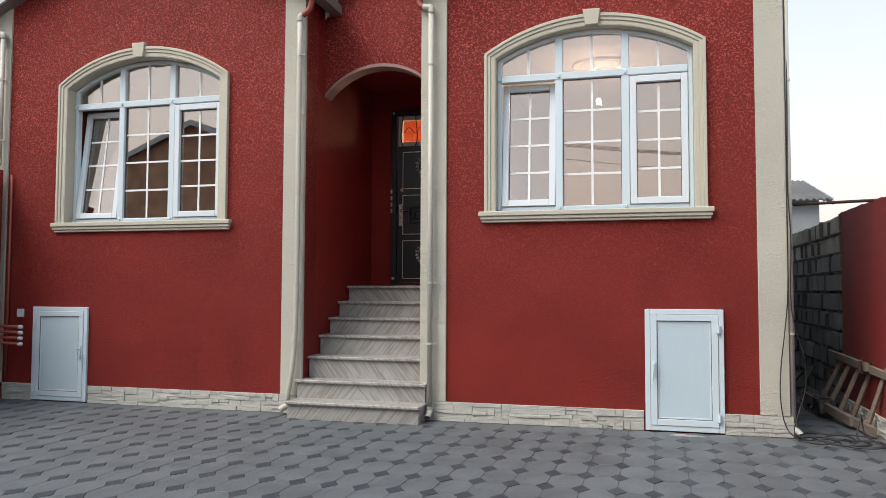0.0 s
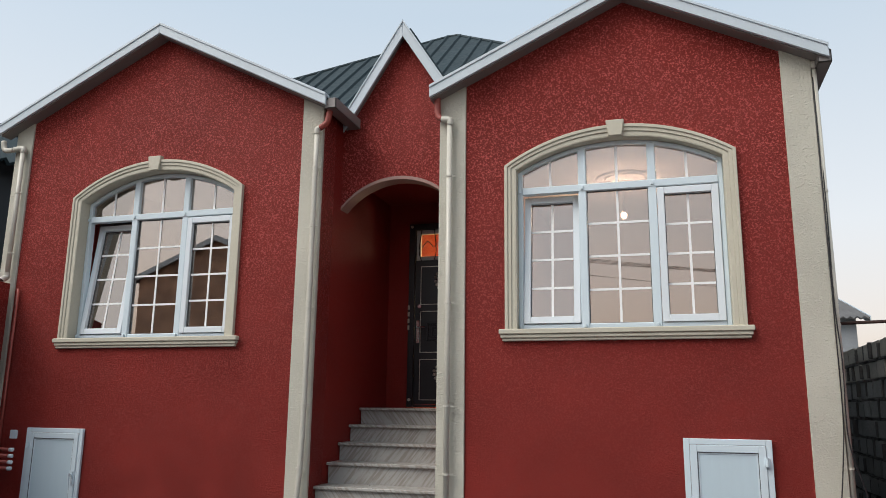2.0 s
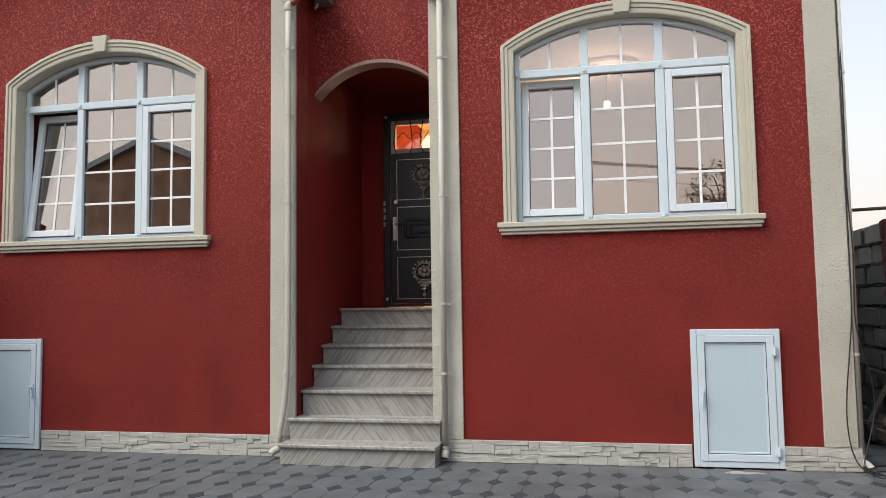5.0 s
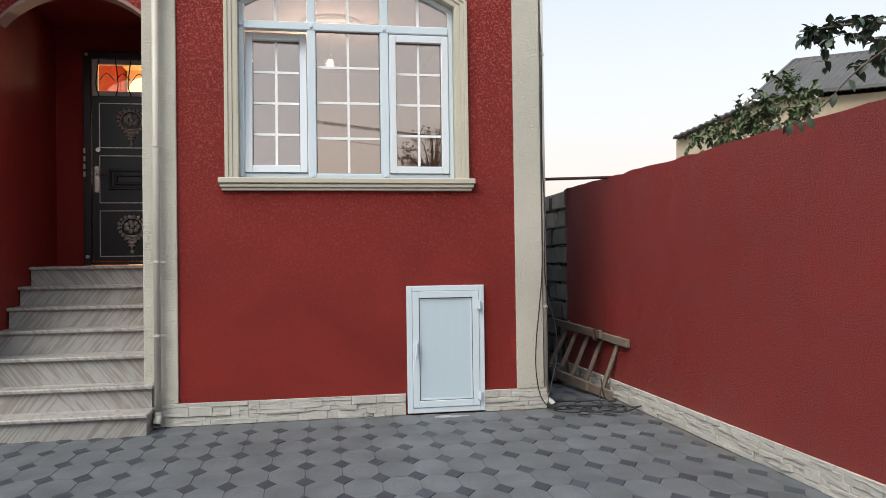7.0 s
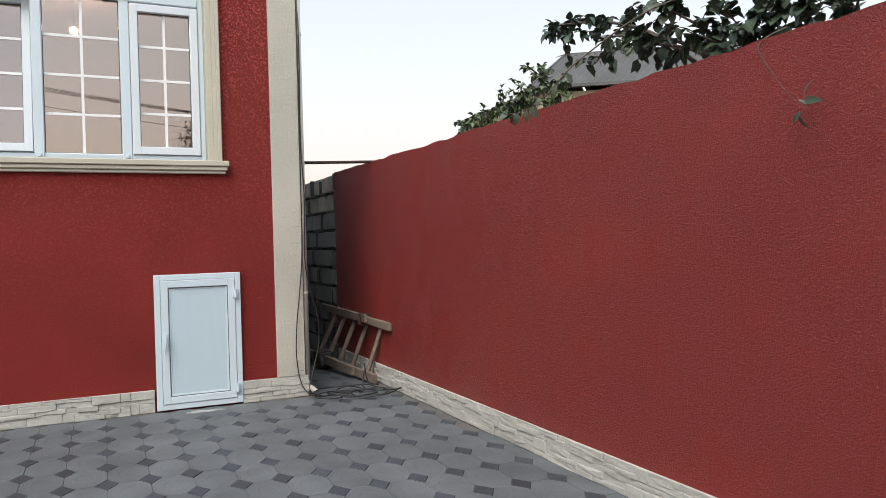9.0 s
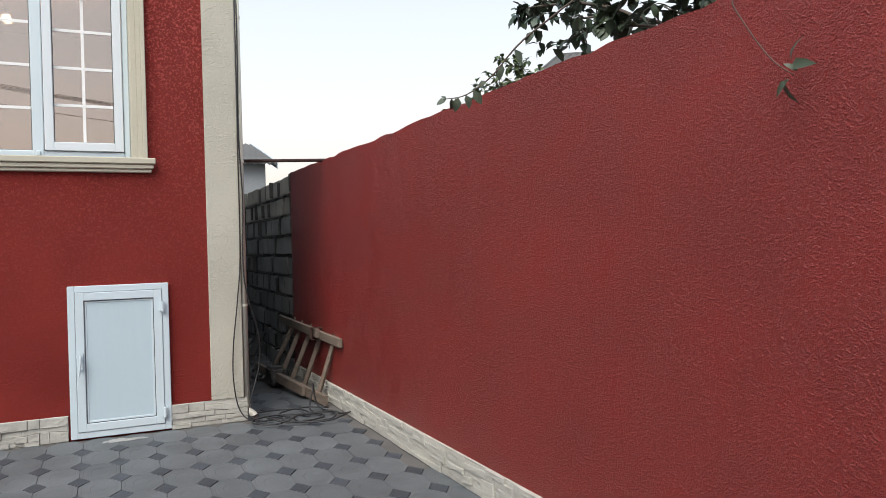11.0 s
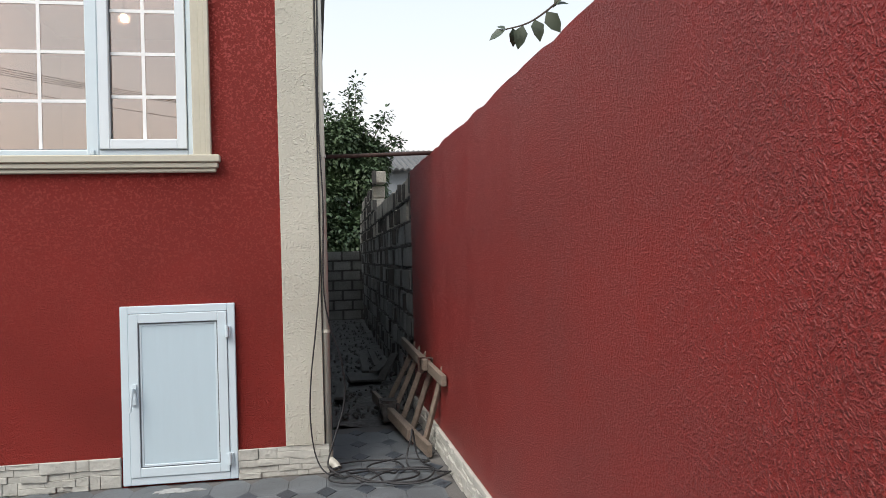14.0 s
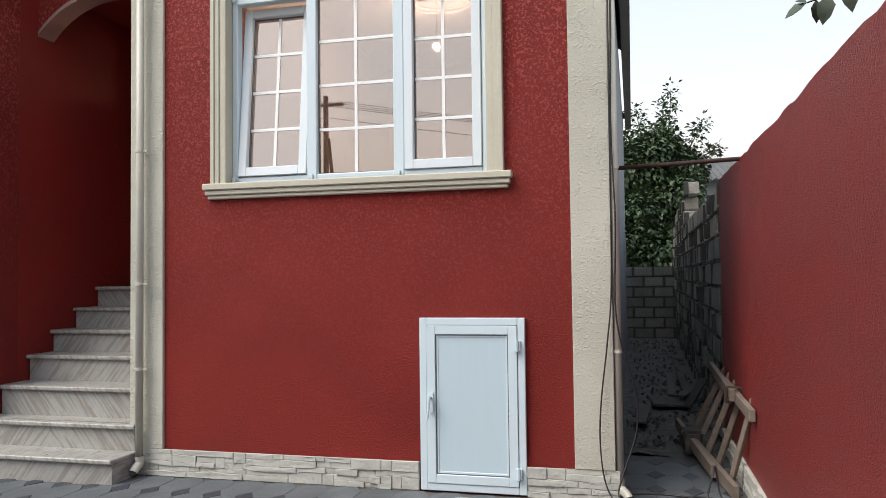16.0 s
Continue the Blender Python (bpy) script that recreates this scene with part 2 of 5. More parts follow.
BROWNWALL = surface("brown_house_wall", (0.52, 0.32, 0.22), 0.7, 0, (2.2, 0.4), (0.6, 0.2), None)
OCHRE = surface("ochre_render", (0.48, 0.40, 0.28), 0.85, 0, (10, 0.08), (0.7, 0.15), None)
ETERNIT = surface("fibre_cement_roof", (0.125, 0.125, 0.125), 0.85, 0, (10, 0.15), (0.8, 0.25), None)
DARKWALL = surface("charcoal_render", (0.045, 0.05, 0.055), 0.8, 0, (10, 0.15), (1, 0.2), None)
BULB = glow("lamp_glass", (1.0, 0.78, 0.50), 14.0)


# ---- mesh helpers ----
def finish(name, bm, mat, parent=None, bevel=0.0, smooth=False):
    bmesh.ops.recalc_face_normals(bm, faces=bm.faces)
    if bevel:
        bmesh.ops.bevel(bm, geom=[e for e in bm.edges if len(e.link_faces) == 2 and e.calc_face_angle(0) > 0.5], offset=bevel,
                        segments=1, affect="EDGES", clamp_overlap=True)
    for f in bm.faces:
        f.smooth = smooth
    me = bpy.data.meshes.new(name)
    bm.to_mesh(me)
    bm.free()
    me.materials.append(mat)
    ob = new(name, me)
    if parent is not None:
        ob.parent = parent
        ob.matrix_parent_inverse = parent.matrix_world.inverted()
    return ob


def empty(name, x=0.0, y=0.0, z=0.0):
    ob = new(name)
    ob.matrix_world = pose(x, y, z)
    bpy.context.view_layer.update()
    return ob


def add_box(bm, x0, x1, y0, y1, z0, z1, m=None):
    vs = [Vector((x, y, z)) for z in (z0, z1) for y in (y0, y1) for x in (x0, x1)]
    vs = [bm.verts.new(m @ v if m else v) for v in vs]
    for f in ((0, 1, 3, 2), (4, 5, 7, 6), (0, 1, 5, 4), (2, 3, 7, 6), (0, 2, 6, 4), (1, 3, 7, 5)):
        bm.faces.new([vs[i] for i in f])


def box(name, x0, x1, y0, y1, z0, z1, mat, parent=None, bevel=0.0, m=None):
    bm = bmesh.new()
    add_box(bm, x0, x1, y0, y1, z0, z1, m)
    return finish(name, bm, mat, parent, bevel)


def smooth_path(pts, n=6):
    pts = [Vector(p) for p in pts]
    out = []
    for i in range(len(pts) - 1):
        p0, p1, p2, p3 = pts[max(i - 1, 0)], pts[i], pts[i + 1], pts[min(i + 2, len(pts) - 1)]
        for k in range(n):
            t = k / n
            out.append(0.5 * (2 * p1 + (p2 - p0) * t + (2 * p0 - 5 * p1 + 4 * p2 - p3) * t * t + (3 * p1 - p0 - 3 * p2 + p3) * t ** 3))
    return out + [pts[-1]]


def add_tube(bm, pts, r, seg=8, r_end=None, cap=True):
    pts = [Vector(p) for p in pts]
    rings, ref = [], None
    for i, p in enumerate(pts):
        d = (pts[min(i + 1, len(pts) - 1)] - pts[max(i - 1, 0)]).normalized()
        if ref is None:
            ref = d.orthogonal().normalized()
        ref = (ref - d * ref.dot(d)).normalized()
        side = d.cross(ref)
        k = r if r_end is None else r + (r_end - r) * i / max(1, len(pts) - 1)
        rings.append([bm.verts.new(p + k * (math.cos(a) * ref + math.sin(a) * side)) for a in [2 * math.pi * j / seg for j in range(seg)]])
    for a, b in zip(rings, rings[1:]):
        for j in range(seg):
            bm.faces.new((a[j], a[(j + 1) % seg], b[(j + 1) % seg], b[j]))
    if cap:
        bm.faces.new(rings[0])
        bm.faces.new(rings[-1])


def tube(name, pts, r, mat, parent=None, seg=10):
    bm = bmesh.new()
    add_tube(bm, pts, r, seg)
    return finish(name, bm, mat, parent, smooth=True)


def arc(x, cx, half, spring, rise):
    rad = (half * half + rise * rise) / (2 * rise)
    return spring + math.sqrt(max(0.0, rad * rad - (x - cx) ** 2)) - (rad - rise)


def panel(bm, xs, rows, skip, y0, y1):
    """Upright slab from columns at xs; rows(x) gives its heights, skip(i, k) leaves out cell k between columns i and i + 1."""
    grid = [[bm.verts.new((x, y0, z)) for z in rows(x)] for x in xs]
    faces = [bm.faces.new((grid[i][k], grid[i + 1][k], grid[i + 1][k + 1], grid[i][k + 1]))
             for i in range(len(xs) - 1) for k in range(len(grid[0]) - 1) if not skip(i, k)]
    grown = bmesh.ops.extrude_face_region(bm, geom=faces)
    bmesh.ops.translate(bm, verts=[v for v in grown["geom"] if isinstance(v, bmesh.types.BMVert)], vec=(0, y1 - y0, 0))


def arch_outline(cx, half, bottom, spring, rise, n=24):
    pts = [(cx - half, bottom)]
    pts += [(x, arc(x, cx, half, spring, rise)) for x in [cx - half + 2 * half * i / n for i in range(n + 1)]]
    return pts + [(cx + half, bottom)]


def arch_band(bm, outer, inner, y0, y1):
    """A band between two arched outlines, solid from y0 to y1."""
    a, b = arch_outline(*outer), arch_outline(*inner)
    rows = [[bm.verts.new((x, y, z)) for x, z in line] for y in (y0, y1) for line in (a, b)]
    for i in range(len(a) - 1):
        for p, q in ((0, 1), (2, 3), (0, 2), (1, 3)):
            bm.faces.new((rows[p][i], rows[p][i + 1], rows[q][i + 1], rows[q][i]))
    for i in (0, -1):
        bm.faces.new((rows[0][i], rows[1][i], rows[3][i], rows[2][i]))


# ---- plan ----
FRONT = 7.53            # street face of both gabled blocks
GROUND = 0.02
L0, L1 = -7.30, -3.378   # left block
R0, R1 = -2.13, 1.15    # right block
ENTRY_Y, DOOR_Y = 8.02, 9.50
LAND = 1.305
SIDE_X = 1.932          # yard face of the boundary wall
WIN_R = dict(cx=-0.492, half=0.912, base=2.006, spring=3.48, rise=0.25)
WIN_L = dict(cx=-5.322, half=0.972, base=1.990, spring=3.507, rise=0.295)


def gable_wall(name, x0, x1, apex, z_apex, eave0, eave1, w, label):
    def top(x):
        return z_apex + (eave0 - z_apex) * (apex - x) / (apex - x0) if x < apex else z_apex + (eave1 - z_apex) * (x - apex) / (x1 - apex)
    a, b = w["cx"] - w["half"], w["cx"] + w["half"]
    xs = sorted({x0, x1, apex, *[a + (b - a) * i / 24 for i in range(25)]})

    def rows(x):
        mid = arc(x, w["cx"], w["half"], w["spring"], w["rise"]) if a - 1e-6 <= x <= b + 1e-6 else w["spring"]
        return (-0.3, w["base"], mid, top(x))
    bm = bmesh.new()
    panel(bm, xs, rows, lambda i, k: k == 1 and xs[i] >= a - 1e-6 and xs[i + 1] <= b + 1e-6, FRONT, FRONT + 0.3)
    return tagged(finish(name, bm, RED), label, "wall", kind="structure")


gable_wall("wall_left_block", L0, L1, -5.345, 5.36, 4.43, 4.32, WIN_L, "red stucco gabled house front with cream corner strips")
gable_wall("wall_right_block", R0, R1, -0.38, 5.075, 4.30, 4.29, WIN_R, "red stucco gabled house front beside the entry stair")


def pilaster(x0, x1, top0, top1):
    bm = bmesh.new()
    panel(bm, [x0, x1], lambda x: (0.2, top0 if x == x0 else top1), lambda i, k: False, FRONT - 0.022, FRONT + 0.02)
    return tagged(finish("pilaster", bm, CREAM, bevel=0.004), "cream stucco corner strip on red house front", "wall trim", "corner strips", "structure")


pilaster(L0 - 0.004, -7.075, 4.42, 4.52)
pilaster(-3.607, L1 + 0.004, 4.45, 4.31)
pilaster(R0 - 0.004, -1.875, 4.30, 4.42)
pilaster(0.917, R1 + 0.004, 4.42, 4.30)

# flanks, backs and the entry recess
tagged(box("wall_recess_left", L1 - 0.25, L1, FRONT + 0.3, 18.0, -0.3, 4.30, RED_CALM), "red stucco side wall of the entry recess", "wall", kind="structure")
tagged(box("wall_recess_right", R0, R0 + 0.25, FRONT + 0.3, 18.0, -0.3, 4.28, RED_CALM), "red stucco side wall of the entry recess", "wall", kind="structure")
tagged(box("wall_right_flank", R1 - 0.25, R1, FRONT + 0.3, 18.0, -0.3, 4.28, GREYWALL), "bare grey rendered side wall of the house", "wall", kind="structure")
tagged(box("wall_left_flank", L0, L0 + 0.25, FRONT + 0.3, 18.0, -0.3, 4.4, GREYWALL), "bare grey rendered side wall of the house", "wall", kind="structure")
tagged(box("wall_back", L0, R1, 18.0, 18.25, -0.3, 4.4, GREYWALL), "bare grey rendered back wall of the house", "wall", kind="structure")


def entry_wall():
    cx, half = (L1 + R0) / 2, (R0 - L1) / 2
    xs = sorted({-2.686, *[L1 + (R0 - L1) * i / 20 for i in range(21)]})

    def top(x):
        return 5.26 - abs(x + 2.686) * 1.46
    bm = bmesh.new()
    panel(bm, xs, lambda x: (arc(x, cx, half, 3.385, 0.295), max(top(x), 4.2)), lambda i, k: False, ENTRY_Y, ENTRY_Y + 0.18)
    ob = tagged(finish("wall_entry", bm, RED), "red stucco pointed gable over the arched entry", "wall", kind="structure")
    bm = bmesh.new()
    panel(bm, xs, lambda x: (arc(x, cx, half, 3.385, 0.295) - 0.034, arc(x, cx, half, 3.385, 0.295)), lambda i, k: False, ENTRY_Y - 0.006, ENTRY_Y + 0.17)
    tagged(finish("trim", bm, surface("arch_edge_paint", (0.36, 0.22, 0.19), 0.6)), "pale plaster edge under the entry arch", "wall trim", kind="structure")


entry_wall()
tagged(box("ceiling_entry", L1, R0, ENTRY_Y + 0.18, DOOR_Y, 3.78, 3.9, RED_CALM), "dark red ceiling of the entry recess", "ceiling", kind="structure")


def door_wall():
    bm = bmesh.new()
    add_box(bm, L1, -3.107, DOOR_Y, DOOR_Y + 0.2, LAND - 0.2, 3.9)
    add_box(bm, -3.107, -2.173, DOOR_Y, DOOR_Y + 0.2, 3.517, 3.9)
    add_box(bm, -2.173, R0, DOOR_Y, DOOR_Y + 0.2, LAND - 0.2, 3.9)
    tagged(finish("wall_door", bm, RED_CALM), "red stucco wall round the front door", "wall", kind="structure")


door_wall()


# ---- rooms behind the glass ----
def room(tag, x0, x1, y1, wall):
    for n, a in (("floor_" + tag, (x0, x1, FRONT + 0.3, y1, LAND - 0.12, LAND)), ("ceiling_" + tag, (x0, x1, FRONT + 0.3, y1, 4.12, 4.22)),
                 ("wall_back_" + tag, (x0, x1, y1, y1 + 0.1, LAND - 0.1, 4.12)), ("wall_west_" + tag, (x0 - 0.02, x0, FRONT + 0.3, y1, LAND - 0.1, 4.12)),
                 ("wall_east_" + tag, (x1, x1 + 0.02, FRONT + 0.3, y1, LAND - 0.1, 4.12))):
        mat = FLOORWOOD if n[0] == "f" else INNER_W if n[0] == "c" else wall
        tagged(box(n, *a, mat), "plain painted surface of the room indoors", n.split("_")[0], kind="structure")


room("right_room", R0 + 0.28, R1 - 0.28, 12.5, INNER)
room("left_room", L0 + 0.28, L1 - 0.28, 12.5, INNER)


def hall():
    for n, a in (("floor_hall", (L1 + 0.02, R0 - 0.02, DOOR_Y + 0.2, 12.5, LAND - 0.12, LAND)), ("ceiling_hall", (L1 + 0.02, R0 - 0.02, DOOR_Y + 0.2, 12.5, 4.06, 4.16)),
                 ("wall_back_hall", (L1 + 0.02, R0 - 0.02, 12.5, 12.6, LAND, 4.06))):
        tagged(box(n, *a, HALL), "warmly lit hall surface behind the front door", n.split("_")[0], kind="structure")


hall()


def lamp(name, x, y, z, watts, col, cord_top, shade, label):
    root = empty(name, x, y, z)
    bm = bmesh.new()
    bmesh.ops.create_uvsphere(bm, u_segments=16, v_segments=10, radius=0.032, matrix=Matrix.Translation((x, y, z)) @ Matrix.Diagonal((1, 1, 1.25, 1)))
    b = finish("bulb", bm, BULB, root, smooth=True)
    b.visible_shadow = False
    bm = bmesh.new()
    add_tube(bm, [(x, y, z + 0.035), (x, y, z + 0.10)], 0.018, 10)
    add_tube(bm, [(x, y, z + 0.10), (x, y, cord_top)], 0.004, 6)
    finish("cord", bm, CABLE, root)
    if shade:  # ribbed dome
        bm = bmesh.new()
        rows = [[bm.verts.new((x + (r + (0.006 if k % 2 else 0)) * math.cos(2 * math.pi * k / 40), y + (r + (0.006 if k % 2 else 0)) * math.sin(2 * math.pi * k / 40), z + h)) for k in range(40)]
                for r, h in ((0.185, -0.03), (0.178, 0.03), (0.155, 0.085), (0.115, 0.13), (0.05, 0.16), (0.02, 0.165))]
        for p, q in zip(rows, rows[1:]):
            for k in range(40):
                bm.faces.new((p[k], p[(k + 1) % 40], q[(k + 1) % 40], q[k]))
        d = finish("shade", bm, glow("lit_lampshade", (1.0, 0.93, 0.84), 0.8), root)
        d.visible_shadow = False
    li = new("lamp_light", bpy.data.lights.new("lamp_light", "POINT"))
    li.data.energy, li.data.color, li.data.shadow_soft_size = watts, col, 0.05
    li.matrix_world = pose(x, y, z)
    tagged(root, label, "lamp")


lamp("pendant_lamp", -0.57, 10.12, 3.645, 30, (1.0, 0.72, 0.5), 4.11, False, "bare glowing bulb hanging on a cord indoors")
# dome lamp put in for a pale arch that shows at the transom pane
lamp("hall_lamp", -2.60, 10.0, 3.215, 1.5, (1.0, 0.78, 0.50), 4.05, True, "glowing white ribbed dome put in for a pale arch behind the transom")
# unseen bulb, added to light the hall without a patch on the recess
lamp("hall_fill_bulb", -2.42, 12.0, 2.98, 48, (1.0, 0.78, 0.50), 4.05, False, "unseen bulb added at the back to light the hall")


def rosette(x, y, z):
    bm = bmesh.new()
    ring = [(x + 0.34 * math.cos(a), y + 0.34 * math.sin(a), z) for a in [2 * math.pi * i / 32 for i in range(33)]]
    add_tube(bm, ring, 0.022, 6)
    ring = [(x + 0.24 * math.cos(a), y + 0.24 * math.sin(a), z) for a in [2 * math.pi * i / 32 for i in range(33)]]
    add_tube(bm, ring, 0.014, 6)
    tagged(finish("ceiling_rose", bm, INNER_W, smooth=True), "round white plaster ceiling rose above the bulb", "ceiling rose")


rosette(-0.545, 10.15, 4.112)


# ---- windows ----
def window(name, w, mull, transom, sill, key, tilt, depth, label):
    cx, half, base, spring, rise = (w[k] for k in ("cx", "half", "base", "spring", "rise"))
    root = empty(name, cx, FRONT, base)
    # moulded surround: three stepped bands and a lining that covers the reveal
    bm = bmesh.new()
    for o0, o1, y in ((0.096, 0.066, 0.042), (0.068, 0.034, 0.032), (0.036, -0.004, 0.022)):
        arch_band(bm, (cx, half + o0, base - 0.01, spring + 0.45 * o0, rise + 0.62 * o0), (cx, half + o1, base - 0.01, spring + 0.45 * o1, rise + 0.62 * o1), FRONT - y, FRONT + 0.02)
    arch_band(bm, (cx, half + 0.002, base, spring, rise), (cx, half - 0.012, base, spring - 0.005, rise - 0.006), FRONT - 0.02, FRONT + 0.20)
    tagged(finish("surround", bm, TRIM, root, 0.004), "cream moulded window surround")
    bm = bmesh.new()
    zs = base - 0.105
    for inset, proud, lo, hi in ((0.026, 0.030, 0.0, 0.026), (0.013, 0.044, 0.026, 0.060), (0.0, 0.058, 0.060, 0.105)):
        add_box(bm, sill[0] + inset, sill[1] - inset, FRONT - proud, FRONT + 0.20, zs + lo, zs + hi)
    tagged(finish("sill", bm, TRIM, root, 0.006), "cream stepped window sill")
    bm = bmesh.new()
    vs = [bm.verts.new(p) for p in [(key[0] + s * k, y, z) for y in (FRONT - 0.06, FRONT) for s, k, z in ((-1, 0.06, key[1]), (1, 0.06, key[1]), (1, 0.082, key[2]), (-1, 0.082, key[2]))]]
    for f in ((0, 1, 2, 3), (4, 5, 6, 7), (0, 1, 5, 4), (1, 2, 6, 5), (2, 3, 7, 6), (3, 0, 4, 7)):
        bm.faces.new([vs[i] for i in f])
    finish("keystone", bm, TRIM, root, 0.006)
    # outer frame with mullions and transom
    y0, y1, fw, fb = FRONT + depth, FRONT + depth + 0.07, 0.042, 0.05
    hi = half - 0.012
    arch_in = dict(cx=cx, half=hi - fw, spring=spring - 0.025, rise=rise - 0.030)
    bm = bmesh.new()
    arch_band(bm, (cx, hi, base + 0.002, spring - 0.006, rise - 0.008), (cx, hi - fw, base + 0.002, spring - 0.025, rise - 0.030), y0, y1)
    add_box(bm, cx - hi + fw, cx + hi - fw, y0 + 0.002, y1, base + 0.002, base + fb)
    for x in mull:
        add_box(bm, x - 0.036, x + 0.036, y0 - 0.004, y1 - 0.004, base + 0.004, arc(x, **arch_in) + 0.02)
    add_box(bm, cx - hi + fw, cx + hi - fw, y0 - 0.008, y1 - 0.008, transom - 0.034, transom + 0.034)
    finish("frame", bm, PVC, root, 0.006)
    xl = [cx - hi + fw, mull[0] - 0.037, mull[0] + 0.037, mull[1] - 0.037, mull[1] + 0.037, cx + hi - fw]
    yg = (y0 + y1) / 2
    # hinge covers and drip caps
    bm = bmesh.new()
    for x in (cx - hi + 0.02, *mull):
        for z in (transom, base + 0.03):
            add_box(bm, x - 0.012, x + 0.012, y0 - 0.022, y0 - 0.004, z - 0.016, z + 0.016)
    finish("hinge_cap", bm, PVC, root, 0.003)
    # upper lights under the arch
    for a, b in ((xl[0], xl[1]), (xl[2], xl[3]), (xl[4], xl[5])):
        xs = [a + (b - a) * i / 10 for i in range(11)]
        bm = bmesh.new()
        panel(bm, xs, lambda x: (transom + 0.03, max(transom + 0.035, arc(min(max(x, cx - hi + fw), cx + hi - fw), **arch_in) + 0.004)), lambda i, k: False, yg, yg + 0.006)
        p = finish("pane", bm, GLASS, root)
        p.visible_shadow = False
        m = (a + b) / 2
        box("muntin", m - 0.011, m + 0.011, yg - 0.006, yg - 0.001, transom + 0.034, arc(m, **arch_in), MUNTIN, root)
    # lower lights: tilted sash, fixed light, closed sash
    for n, (a, b) in enumerate(((xl[0], xl[1]), (xl[2], xl[3]), (xl[4], xl[5]))):
        z0, z1 = base + fb, transom - 0.034
        m = Matrix.Identity(4)
        if n == 0:
            m = Matrix.Translation((0, yg, z0)) @ Matrix.Rotation(radians(-tilt), 4, "X") @ Matrix.Translation((0, -yg, -z0))
        fr = 0.0
        if n != 1:
            fr = 0.062
            zt = z1 - (0.012 if n else 0.0)
            bm = bmesh.new()
            for q in ((a + 0.003, a + fr, z0, zt), (b - fr, b - 0.003, z0, zt), (a + fr, b - fr, z0, z0 + fr), (a + fr, b - fr, zt - fr, zt)):
                add_box(bm, q[0], q[1], y0 - 0.012, y1 - 0.02, q[2], q[3], m)
            finish("sash", bm, SASH, root, 0.004)
        zt = z1 - (0.012 if n == 2 else 0.0)
        p = box("pane", a + fr - 0.004, b - fr + 0.004, yg, yg + 0.006, z0 + fr - 0.004, zt - fr + 0.004, GLASS, root, 0, m)
        p.visible_shadow = False
        bm = bmesh.new()
        mid = (a + b) / 2
        add_box(bm, mid - 0.010, mid + 0.010, yg - 0.006, yg - 0.001, z0 + fr, zt - fr, m)
        # grey seal strips, drawn also for the shadow lines round each pane
        seal = bmesh.new()
        e0, e1, f0, f1, gk = a + fr, b - fr, z0 + fr, zt - fr, 0.006
        for q in ((e0, e0 + gk, f0, f1), (e1 - gk, e1, f0, f1), (e0 + gk, e1 - gk, f0, f0 + gk), (e0 + gk, e1 - gk, f1 - gk, f1)):
            add_box(seal, q[0], q[1], yg - 0.009, yg - 0.001, q[2], q[3], m)
        finish("gasket", seal, GASKET, root)
        for k in (1, 2, 3):
            z = z0 + fr + (zt - z0 - 2 * fr) * k / 4
            add_box(bm, a + fr, b - fr, yg - 0.0055, yg - 0.001, z - 0.010, z + 0.010, m)
        finish("muntin", bm, MUNTIN, root)
    return tagged(root, label, "window", "arched house windows", "structure")


window("window_1", WIN_L, (-5.660, -5.018), 3.318, (-6.437, -4.200), (-5.35, 3.785, 3.945), 7.0, 0.11, "white arched window with cream surround and tilted sash")
window("window_2", WIN_R, (-0.800, -0.188), 3.290, (-1.553, 0.567), (-0.484, 3.72, 3.87), 5.5, 0.07, "white arched window with cream surround above the yard")


